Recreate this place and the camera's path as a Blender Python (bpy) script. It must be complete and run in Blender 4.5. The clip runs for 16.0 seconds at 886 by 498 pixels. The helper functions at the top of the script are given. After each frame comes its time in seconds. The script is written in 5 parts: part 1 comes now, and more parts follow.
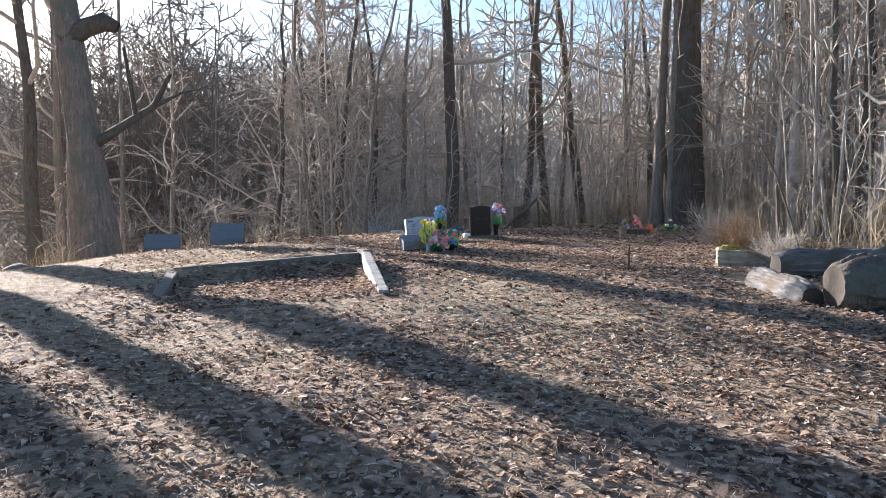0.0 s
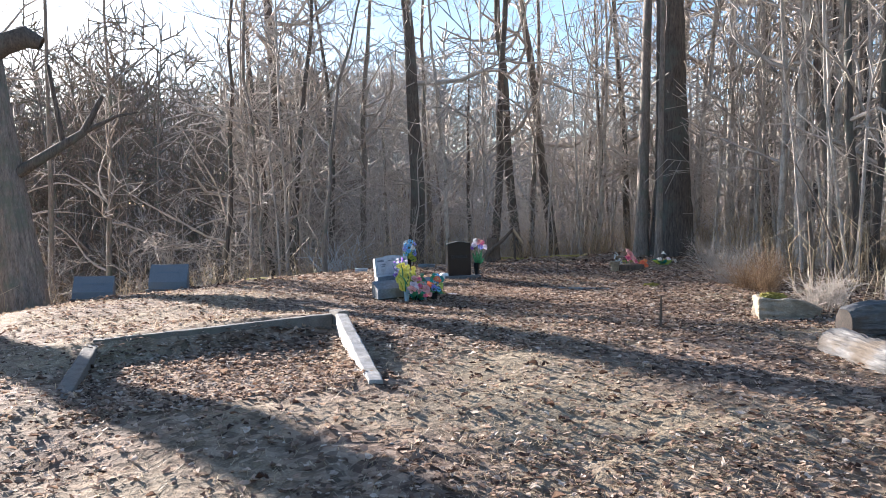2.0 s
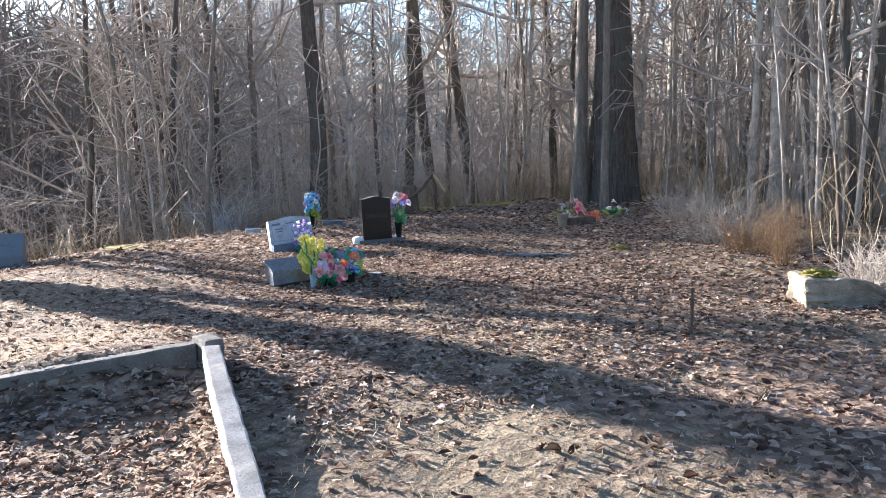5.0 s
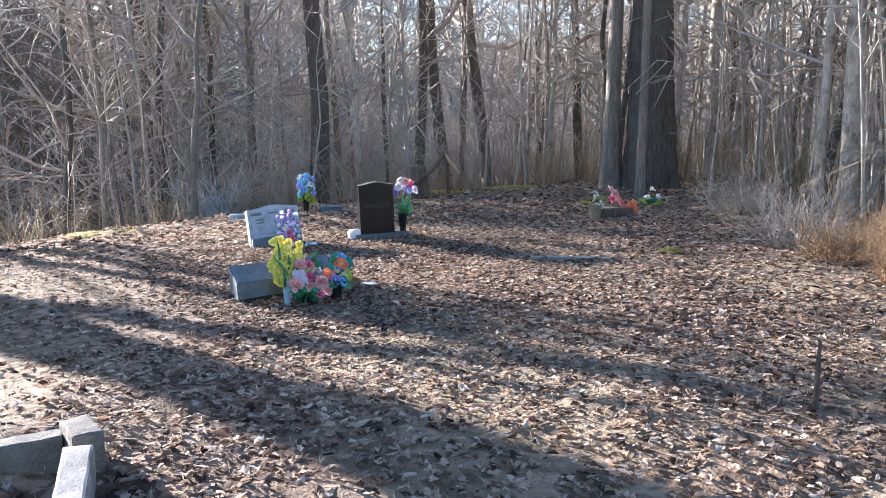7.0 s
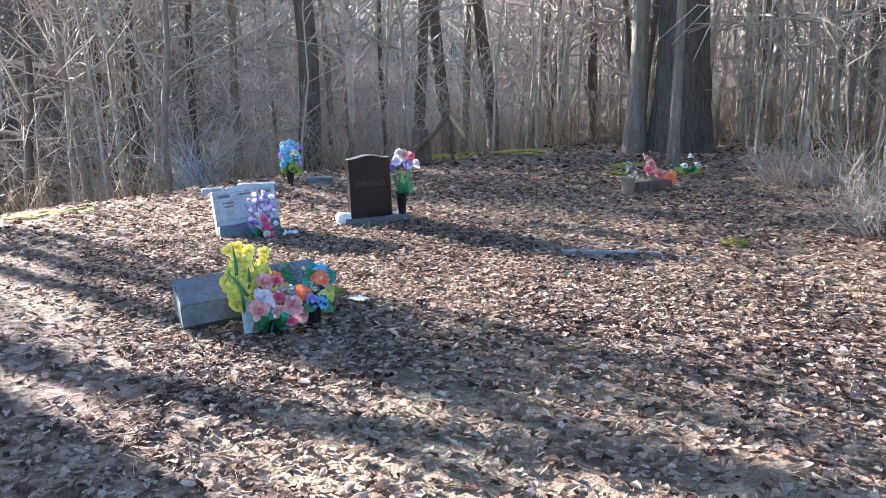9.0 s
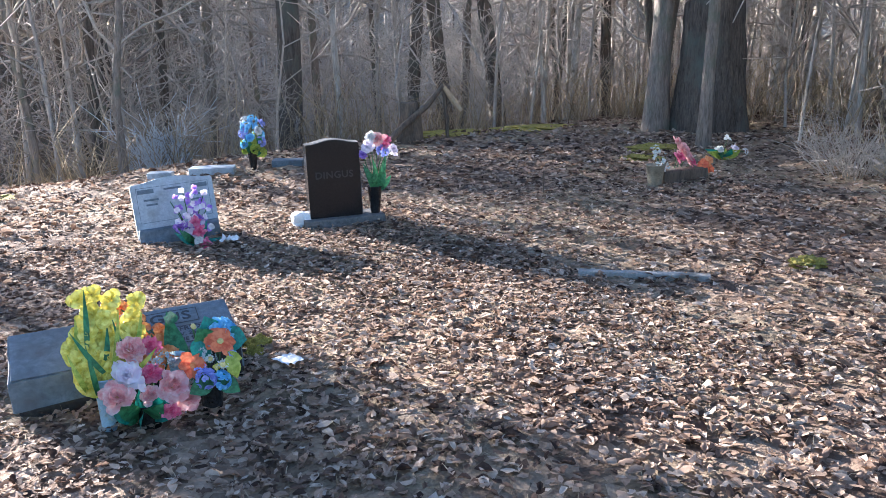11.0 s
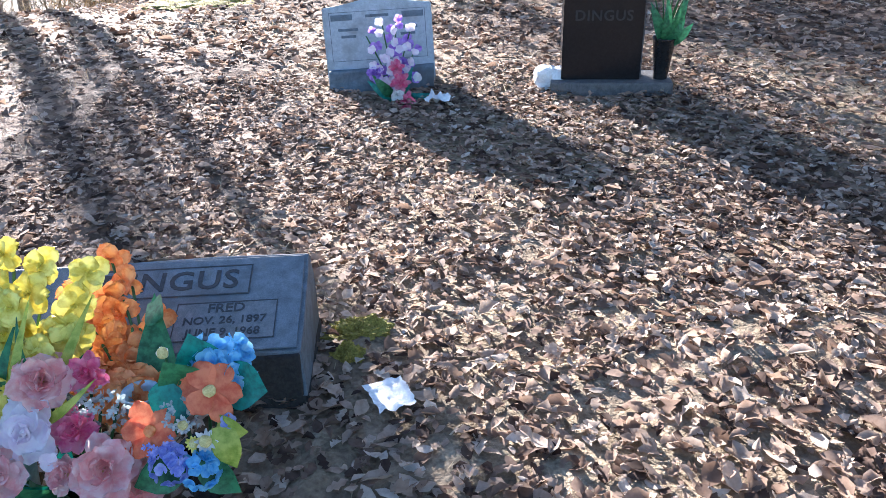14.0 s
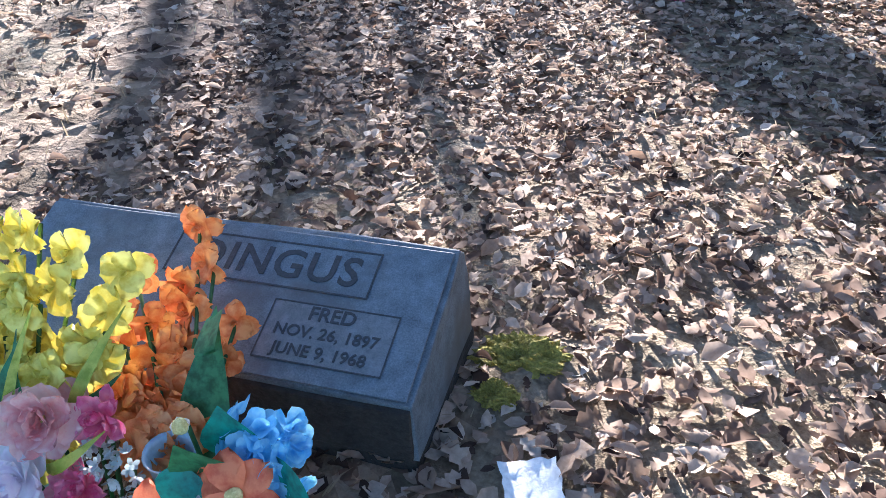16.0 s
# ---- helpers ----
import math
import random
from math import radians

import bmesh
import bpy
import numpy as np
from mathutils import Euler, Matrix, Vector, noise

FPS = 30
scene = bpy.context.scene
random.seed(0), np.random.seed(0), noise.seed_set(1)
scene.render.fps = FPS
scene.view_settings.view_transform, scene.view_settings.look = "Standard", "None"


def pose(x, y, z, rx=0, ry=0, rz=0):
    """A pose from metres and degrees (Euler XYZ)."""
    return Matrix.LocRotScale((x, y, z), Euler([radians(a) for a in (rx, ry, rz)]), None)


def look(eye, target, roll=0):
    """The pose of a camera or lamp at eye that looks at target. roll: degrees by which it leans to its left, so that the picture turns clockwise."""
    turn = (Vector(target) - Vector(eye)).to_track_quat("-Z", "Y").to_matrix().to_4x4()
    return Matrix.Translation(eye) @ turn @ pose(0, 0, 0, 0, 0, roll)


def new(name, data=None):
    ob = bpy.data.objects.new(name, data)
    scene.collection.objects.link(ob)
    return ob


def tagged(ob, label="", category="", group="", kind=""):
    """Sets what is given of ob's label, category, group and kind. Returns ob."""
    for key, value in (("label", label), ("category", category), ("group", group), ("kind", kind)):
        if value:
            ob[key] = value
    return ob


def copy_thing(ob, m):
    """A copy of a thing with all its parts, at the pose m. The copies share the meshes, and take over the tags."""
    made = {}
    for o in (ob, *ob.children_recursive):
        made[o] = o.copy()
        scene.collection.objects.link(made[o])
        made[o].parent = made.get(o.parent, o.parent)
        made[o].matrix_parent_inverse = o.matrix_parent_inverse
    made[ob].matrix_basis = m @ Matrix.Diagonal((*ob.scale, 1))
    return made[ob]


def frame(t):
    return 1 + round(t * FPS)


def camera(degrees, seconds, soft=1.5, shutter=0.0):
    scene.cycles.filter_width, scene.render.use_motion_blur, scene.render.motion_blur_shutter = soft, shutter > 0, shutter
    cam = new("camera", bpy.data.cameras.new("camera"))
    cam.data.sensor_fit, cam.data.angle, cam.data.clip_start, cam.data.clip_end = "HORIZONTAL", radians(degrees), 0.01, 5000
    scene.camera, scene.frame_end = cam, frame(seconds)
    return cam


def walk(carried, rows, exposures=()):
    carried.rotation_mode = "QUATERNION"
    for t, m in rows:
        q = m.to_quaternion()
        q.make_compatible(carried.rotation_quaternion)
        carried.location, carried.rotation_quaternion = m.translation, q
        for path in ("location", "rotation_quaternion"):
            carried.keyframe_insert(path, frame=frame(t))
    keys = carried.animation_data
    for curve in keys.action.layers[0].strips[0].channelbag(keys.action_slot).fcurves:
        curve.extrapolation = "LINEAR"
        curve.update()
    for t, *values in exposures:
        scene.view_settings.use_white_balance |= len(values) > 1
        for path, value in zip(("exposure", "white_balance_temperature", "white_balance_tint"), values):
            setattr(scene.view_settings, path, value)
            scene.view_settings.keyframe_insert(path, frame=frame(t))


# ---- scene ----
cam = camera(56.8, 16.0, soft=0.8)
STOPS, KELVIN, TINT = 2.3, 5700, 14
METRES, EYE, TILT, LEAN, TURN = 14.6, 1.5, 0.0, 0.0, -18.4
ROWS = [
    (0.0, 0.0, 0.0, 0.0, 0.03, -4.0, -0.48),
    (0.5, -0.0079, 0.0359, 0.0038, -2.98, -4.12, -0.03),
    (1.0, -0.0183, 0.0732, 0.0092, -2.88, -4.02, -1.01),
    (1.5, -0.0298, 0.1099, 0.0148, -3.39, -4.64, 0.03),
    (2.0, -0.0321, 0.1496, 0.0166, -3.48, -2.43, 0.19),
    (2.5, -0.0348, 0.1883, 0.0164, -6.08, -3.13, 0.06),
    (3.0, -0.0324, 0.2277, 0.0187, -8.91, -3.79, 0.45),
    (3.5, -0.0323, 0.266, 0.021, -9.33, -4.18, 0.11),
    (4.0, -0.0343, 0.3033, 0.0243, -9.53, -5.14, 1.35),
    (6.5, -0.0126, 0.4813, 0.0312, -11.18, -8.7, 0.45),
    (7.0, -0.0058, 0.5153, 0.0316, -9.55, -8.7, 0.46),
    (7.5, -0.0062, 0.5493, 0.031, -8.98, -10.36, 0.87),
    (8.0, -0.0024, 0.5809, 0.0336, -7.88, -11.29, 1.59),
    (8.5, 0.0054, 0.611, 0.0371, -7.29, -11.62, 1.09),
    (9.0, 0.0099, 0.6435, 0.0374, -9.62, -11.97, 0.79),
    (11.5, 0.0509, 0.7976, 0.0336, -8.89, -15.5, 0.34),
    (12.0, 0.0566, 0.8244, 0.0323, -3.68, -17.62, 0.58),
    (12.5, 0.0618, 0.8526, 0.0283, 1.79, -18.66, -1.03),
    (13.0, 0.0631, 0.8789, 0.0274, 4.15, -21.22, -0.54),
    (13.5, 0.0706, 0.9022, 0.0234, 9.4, -23.93, 0.25),
    (14.0, 0.0695, 0.9204, 0.0215, 13.12, -26.75, -0.46),
    (14.5, 0.0626, 0.938, 0.0207, 18.72, -30.73, -0.15),
    (15.0, 0.0653, 0.9523, 0.0192, 25.72, -33.72, 1.31),
    (15.5, 0.0649, 0.965, 0.0187, 29.51, -36.36, 2.15),
    (16.0, 0.0605, 0.9782, 0.0162, 33.02, -36.73, 1.3),
]
walk(cam, [(t, pose(0, 0, EYE, TILT, LEAN, TURN) @ pose(METRES * x, METRES * y, METRES * z, 90 + pitch, roll, yaw)) for t, x, y, z, yaw, pitch, roll in ROWS],
     exposures=[(t, STOPS + d, KELVIN + k, TINT) for t, d, k in ((0.0, -0.2, 170), (2.0, -0.02, 170), (4.0, 0.1, 70), (6.5, 0.12, -60), (7.0, 0.35, -60), (9.0, 0.62, -60), (12.5, 0.48, -100), (14.5, 0.52, -200), (16.0, 0.48, -230))])

# ---------------------------------------------------------------- light
SUN_AZ, SUN_EL = math.atan2(-0.40, 0.915), radians(13.5)
TO_SUN = Vector((math.sin(SUN_AZ) * math.cos(SUN_EL), math.cos(SUN_AZ) * math.cos(SUN_EL), math.sin(SUN_EL)))
world = bpy.data.worlds.new("sky")
scene.world = world
world.use_nodes = True
wn = world.node_tree.nodes
sky = wn.new("ShaderNodeTexSky")
sky.sky_type = "NISHITA"
sky.sun_disc = False
sky.sun_elevation, sky.sun_rotation = SUN_EL, SUN_AZ
sky.air_density, sky.dust_density, sky.ozone_density = 1.0, 0.9, 2.2
wn["Background"].inputs[1].default_value = 0.06
world.node_tree.links.new(sky.outputs[0], wn["Background"].inputs[0])
sun = new("sun", bpy.data.lights.new("sun", "SUN"))
sun.data.energy, sun.data.angle, sun.data.color = 5.0, radians(0.55), (1.0, 0.885, 0.755)
sun.matrix_world = look(TO_SUN * 60, (0, 0, 0))


# ---------------------------------------------------------------- materials
def nodes_of(name):
    m = bpy.data.materials.new(name)
    m.use_nodes = True
    nt = m.node_tree
    return m, nt, nt.nodes["Principled BSDF"]


def ramp(nt, fac, stops):
    r = nt.nodes.new("ShaderNodeValToRGB")
    while len(r.color_ramp.elements) < len(stops):
        r.color_ramp.elements.new(0.5)
    for e, (p, c) in zip(r.color_ramp.elements, stops):
        e.position, e.color = p, (*c, 1)
    nt.links.new(fac, r.inputs[0])
    return r.outputs[0]


def noise_of(nt, scale, detail=4.0, stretch=(1, 1, 1), rough=0.6, coords="Object"):
    tc = nt.nodes.new("ShaderNodeTexCoord")
    mp = nt.nodes.new("ShaderNodeMapping")
    mp.inputs["Scale"].default_value = stretch
    n = nt.nodes.new("ShaderNodeTexNoise")
    n.inputs["Scale"].default_value, n.inputs["Detail"].default_value, n.inputs["Roughness"].default_value = scale, detail, rough
    nt.links.new(tc.outputs[coords], mp.inputs[0])
    nt.links.new(mp.outputs[0], n.inputs[0])
    return n.outputs[0]


def mixed(nt, a, b, fac, how="MIX"):
    m = nt.nodes.new("ShaderNodeMix")
    m.data_type, m.blend_type = "RGBA", how
    for s, v in ((0, fac), (6, a), (7, b)):
        if isinstance(v, (int, float)):
            m.inputs[s].default_value = v
        elif isinstance(v, tuple):
            m.inputs[s].default_value = (*v, 1)
        else:
            nt.links.new(v, m.inputs[s])
    return m.outputs[2]


def bumped(nt, p, height, strength, distance):
    b = nt.nodes.new("ShaderNodeBump")
    b.inputs["Strength"].default_value, b.inputs["Distance"].default_value = strength, distance
    nt.links.new(height, b.inputs["Height"])
    nt.links.new(b.outputs[0], p.inputs["Normal"])


def surface(name, low, high, scale=20, rough=0.8, fine=150, bump=0.4, depth=0.004, stretch=(1, 1, 1), stain=None, stain_scale=3, spec=0.5):
    """Two scales of variation between two colours, with an optional stain colour and a fine relief."""
    m, nt, p = nodes_of(name)
    a = noise_of(nt, scale, 5, stretch)
    b = noise_of(nt, fine, 3, stretch)
    col = mixed(nt, ramp(nt, a, ((0.3, low), (0.7, high))), ramp(nt, b, ((0.35, tuple(c * 0.7 for c in low)), (0.65, high))), 0.4)
    if stain:
        col = mixed(nt, col, stain, ramp(nt, noise_of(nt, stain_scale, 6), ((0.5, (0, 0, 0)), (0.66, (1, 1, 1)))))
    nt.links.new(col, p.inputs["Base Color"])
    p.inputs["Roughness"].default_value = rough
    p.inputs["Specular IOR Level"].default_value = spec
    bumped(nt, p, mixed(nt, a, b, 0.5), bump, depth)
    return m


def varied(name, stops, rough=0.75, by="island", tint=0.0, thin=0.0, spec=0.5):
    """One colour out of a ramp for each loose piece (island) or each object."""
    m, nt, p = nodes_of(name)
    if by == "island":
        r = nt.nodes.new("ShaderNodeNewGeometry").outputs["Random Per Island"]
    else:
        r = nt.nodes.new("ShaderNodeObjectInfo").outputs["Random"]
    col = ramp(nt, r, stops)
    col = mixed(nt, col, ramp(nt, noise_of(nt, 60, 3), ((0.3, (0.55, 0.5, 0.45)), (0.65, (1, 1, 1)))), 0.6, "MULTIPLY")
    nt.links.new(col, p.inputs["Base Color"])
    p.inputs["Roughness"].default_value = rough
    p.inputs["Specular IOR Level"].default_value = spec
    if thin:
        t = nt.nodes.new("ShaderNodeBsdfTranslucent")
        nt.links.new(col, t.inputs[0])
        mx = nt.nodes.new("ShaderNodeMixShader")
        mx.inputs[0].default_value = thin
        nt.links.new(p.outputs[0], mx.inputs[1])
        nt.links.new(t.outputs[0], mx.inputs[2])
        nt.links.new(mx.outputs[0], nt.nodes["Material Output"].inputs[0])
    return m


def petal_mat(name, low, high, rough=0.6, thin=0.4):
    m, nt, p = nodes_of(name)
    col = ramp(nt, noise_of(nt, 48, 4), ((0.36, low), (0.62, high)))
    nt.links.new(col, p.inputs["Base Color"])
    p.inputs["Roughness"].default_value = rough
    t = nt.nodes.new("ShaderNodeBsdfTranslucent")
    nt.links.new(col, t.inputs[0])
    mx = nt.nodes.new("ShaderNodeMixShader")
    mx.inputs[0].default_value = thin
    nt.links.new(p.outputs[0], mx.inputs[1])
    nt.links.new(t.outputs[0], mx.inputs[2])
    nt.links.new(mx.outputs[0], nt.nodes["Material Output"].inputs[0])
    return m


def ground_mat():
    m, nt, p = nodes_of("leaf_litter_soil")
    big = noise_of(nt, 0.45, 5)
    mid = noise_of(nt, 7, 5)
    fine = noise_of(nt, 55, 5)
    v = nt.nodes.new("ShaderNodeTexVoronoi")
    v.inputs["Scale"].default_value = 16
    tc = nt.nodes.new("ShaderNodeTexCoord")
    nt.links.new(tc.outputs["Object"], v.inputs["Vector"])
    litter = ramp(nt, v.outputs["Color"], ((0.1, (0.06, 0.041, 0.031)), (0.45, (0.20, 0.138, 0.10)), (0.8, (0.40, 0.30, 0.22))))
    straw = ramp(nt, fine, ((0.3, (0.17, 0.13, 0.085)), (0.7, (0.48, 0.40, 0.27))))
    col = mixed(nt, litter, straw, ramp(nt, big, ((0.42, (0, 0, 0)), (0.6, (0.9, 0.9, 0.9)))))
    col = mixed(nt, col, ramp(nt, mid, ((0.3, (0.4, 0.36, 0.33)), (0.6, (1, 1, 1)))), 0.75, "MULTIPLY")
    nt.links.new(col, p.inputs["Base Color"])
    p.inputs["Roughness"].default_value = 0.95
    p.inputs["Specular IOR Level"].default_value = 0.2
    bumped(nt, p, mixed(nt, v.outputs["Distance"], fine, 0.5), 0.8, 0.03)
    return m


GROUND = ground_mat()
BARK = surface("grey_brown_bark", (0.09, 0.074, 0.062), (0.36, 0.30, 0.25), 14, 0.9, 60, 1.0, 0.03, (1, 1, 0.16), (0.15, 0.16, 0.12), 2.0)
BARK_DARK = surface("dark_oak_bark", (0.03, 0.025, 0.022), (0.20, 0.165, 0.135), 22, 0.9, 80, 1.0, 0.04, (1, 1, 0.12), (0.12, 0.13, 0.11), 1.5)
BARK_PALE = surface("pale_bark", (0.30, 0.26, 0.215), (0.66, 0.595, 0.51), 12, 0.9, 50, 0.8, 0.015, (1, 1, 0.2), (0.16, 0.13, 0.10), 3.0)
TWIG = surface("twig_bark", (0.25, 0.215, 0.18), (0.60, 0.535, 0.465), 6, 0.85, 60, 0.3, 0.004)
# lightened bark: the haze over the far hillside is put into this colour
WOODS = surface("woodland_bark", (0.20, 0.178, 0.156), (0.54, 0.488, 0.435), 2.5, 0.9, 20, 0.4, 0.01, (1, 1, 0.3))
LEAF = varied("dead_oak_leaf", ((0.0, (0.05, 0.031, 0.024)), (0.2, (0.16, 0.104, 0.077)), (0.45, (0.37, 0.262, 0.192)), (0.72, (0.53, 0.40, 0.305)), (0.92, (0.64, 0.525, 0.42)), (1.0, (0.74, 0.66, 0.57))), 0.85, "island", 0, 0.35, 0.25)
LEAF_ONE = varied("dead_leaf_single", ((0.0, (0.12, 0.07, 0.05)), (0.5, (0.40, 0.275, 0.19)), (1.0, (0.68, 0.56, 0.45))), 0.8, "object", 0, 0.35, 0.25)
STRAW = varied("dry_grass", ((0.0, (0.26, 0.20, 0.12)), (0.5, (0.48, 0.39, 0.25)), (1.0, (0.66, 0.57, 0.41))), 0.6, "island", 0, 0.35)
MOSS = surface("green_moss", (0.15, 0.12, 0.02), (0.50, 0.43, 0.09), 30, 0.95, 200, 1.0, 0.02)
DIM_LETTER = surface("faint_stone_letter", (0.016, 0.016, 0.017), (0.034, 0.033, 0.032), 60, 0.6, 300, 0.2, 0.001)
GRANITE = surface("blue_grey_granite", (0.052, 0.075, 0.096), (0.19, 0.24, 0.285), 26, 0.6, 300, 0.3, 0.002, (1, 1, 1), (0.08, 0.09, 0.10), 4)
ROUGH_GRANITE = surface("rock_pitched_granite", (0.06, 0.06, 0.062), (0.20, 0.185, 0.17), 18, 0.85, 90, 1.0, 0.012, (1, 1, 1), (0.16, 0.13, 0.10), 6)
# near-black: soil, with the shade low on the marker put into the colour
SOIL_SHADE = surface("soil_and_shade_granite", (0.012, 0.011, 0.010), (0.05, 0.045, 0.04), 20, 0.95, 90, 1.0, 0.01)
PALE_GRANITE = surface("light_grey_granite", (0.30, 0.355, 0.405), (0.52, 0.585, 0.635), 45, 0.6, 320, 0.3, 0.002, (1, 1, 1), (0.26, 0.28, 0.29), 5)
PANEL = surface("sanded_granite_panel", (0.09, 0.108, 0.125), (0.22, 0.247, 0.272), 60, 0.8, 400, 0.4, 0.001)
LETTER = surface("engraved_letter", (0.03, 0.035, 0.04), (0.07, 0.075, 0.085), 60, 0.9, 300, 0.3, 0.001)
BLACK_GRANITE = surface("polished_black_granite", (0.008, 0.008, 0.009), (0.022, 0.021, 0.022), 80, 0.2, 500, 0.0, 0.0005, spec=0.25)
BLACK_ROUGH = surface("dark_granite_edge", (0.05, 0.05, 0.052), (0.19, 0.185, 0.18), 30, 0.7, 200, 0.8, 0.005)
CONCRETE = surface("weathered_concrete", (0.07, 0.064, 0.056), (0.21, 0.195, 0.17), 9, 0.9, 90, 0.9, 0.008, (1, 1, 1), (0.12, 0.12, 0.09), 3)
WHITEWASH = surface("white_painted_concrete", (0.20, 0.19, 0.175), (0.46, 0.45, 0.425), 8, 0.85, 80, 0.7, 0.006, (1, 1, 1), (0.20, 0.19, 0.165), 5)
ROCK = surface("tan_limestone", (0.27, 0.22, 0.15), (0.52, 0.44, 0.325), 5, 0.9, 45, 1.0, 0.03, (1, 1, 1.8), (0.20, 0.17, 0.12), 3)
LOG_BARK = surface("weathered_log_wood", (0.04, 0.042, 0.044), (0.23, 0.225, 0.215), 16, 0.9, 40, 1.0, 0.03, (0.12, 1, 1), (0.10, 0.08, 0.06), 2)
LOG_END = surface("weathered_wood_end", (0.028, 0.022, 0.018), (0.10, 0.078, 0.06), 14, 0.85, 70, 0.7, 0.01)
DARK_WOOD = surface("rotten_wood", (0.06, 0.045, 0.035), (0.19, 0.14, 0.10), 14, 0.9, 60, 0.8, 0.01, (1, 1, 0.2))
RAW_WOOD = surface("pale_split_wood", (0.36, 0.25, 0.15), (0.60, 0.46, 0.30), 14, 0.8, 60, 0.6, 0.005)
BUSH = varied("dry_orange_shrub", ((0.0, (0.18, 0.11, 0.065)), (0.5, (0.34, 0.22, 0.12)), (1.0, (0.50, 0.36, 0.21))), 0.8, "island", 0, 0.2)
PALE_STEM = surface("pale_blue_stem", (0.42, 0.48, 0.52), (0.74, 0.79, 0.82), 9, 0.7, 60, 0.3, 0.004)
GREEN = petal_mat("artificial_green_leaf", (0.02, 0.10, 0.035), (0.06, 0.25, 0.10), 0.5, 0.15)
TEAL = petal_mat("teal_leaf", (0.01, 0.12, 0.10), (0.02, 0.28, 0.22), 0.5, 0.15)
LIME = petal_mat("lime_leaf", (0.25, 0.34, 0.03), (0.52, 0.56, 0.10), 0.5, 0.25)
YELLOW = petal_mat("yellow_petal", (0.70, 0.57, 0.05), (0.93, 0.86, 0.22), 0.5, 0.15)
ORANGE = petal_mat("orange_petal", (0.78, 0.20, 0.045), (0.95, 0.46, 0.18), 0.5, 0.15)
POPPY = petal_mat("coral_orange_petal", (0.80, 0.13, 0.05), (0.98, 0.30, 0.13), 0.5, 0.3)
PINK = petal_mat("pale_pink_petal", (0.86, 0.40, 0.40), (0.97, 0.74, 0.70))
HOTPINK = petal_mat("hot_pink_petal", (0.84, 0.13, 0.32), (0.96, 0.42, 0.54))
LAVENDER = petal_mat("lavender_white_petal", (0.88, 0.78, 0.88), (0.97, 0.94, 0.96))
PURPLE = petal_mat("purple_petal", (0.33, 0.16, 0.62), (0.62, 0.42, 0.86))
BLUE = petal_mat("sky_blue_petal", (0.12, 0.45, 0.80), (0.40, 0.75, 0.94))
VIOLET = petal_mat("violet_blue_petal", (0.25, 0.30, 0.75), (0.55, 0.58, 0.90))
WHITE = petal_mat("white_petal", (0.72, 0.72, 0.70), (0.92, 0.92, 0.90))
SAGE = petal_mat("frosted_filler", (0.34, 0.42, 0.42), (0.62, 0.68, 0.68))
STAMEN = surface("yellow_stamen", (0.55, 0.40, 0.10), (0.85, 0.75, 0.35), 80, 0.8, 300, 0.5, 0.002)
CUP = surface("pale_blue_plastic", (0.36, 0.52, 0.62), (0.48, 0.66, 0.76), 15, 0.35, 100, 0.05, 0.001)
VASE_BLACK = surface("black_vase", (0.01, 0.01, 0.012), (0.03, 0.03, 0.03), 30, 0.25, 100, 0.05, 0.001)
BRIGHT_WHITE = surface("white_scrap_and_lit_stone", (0.78, 0.78, 0.76), (0.92, 0.92, 0.90), 12, 0.6, 90, 0.6, 0.006)
STEM = surface("dark_green_stem", (0.02, 0.07, 0.02), (0.05, 0.16, 0.05), 30, 0.6, 100, 0.1, 0.001)

# ---------------------------------------------------------------- mesh helpers
rng = np.random.default_rng(7)


def mesh_np(name, verts, quads=None, tris=None, smooth=False):
    """A mesh from arrays of corners, four-sided and three-sided faces."""
    me = bpy.data.meshes.new(name)
    verts = np.asarray(verts, np.float32).reshape(-1, 3)
    loops, totals = [], []
    for f, k in ((quads, 4), (tris, 3)):
        if f is not None and len(f):
            f = np.asarray(f, np.int32).reshape(-1, k)
            loops.append(f.ravel())
            totals.append(np.full(len(f), k, np.int32))
    loops, totals = np.concatenate(loops), np.concatenate(totals)
    me.vertices.add(len(verts))
    me.vertices.foreach_set("co", verts.ravel())
    me.loops.add(len(loops))
    me.loops.foreach_set("vertex_index", loops)
    me.polygons.add(len(totals))
    me.polygons.foreach_set("loop_start", np.concatenate(([0], np.cumsum(totals)[:-1])).astype(np.int32))
    if smooth:
        me.polygons.foreach_set("use_smooth", np.ones(len(totals), bool))
    me.update(calc_edges=True)
    me.validate()
    return me


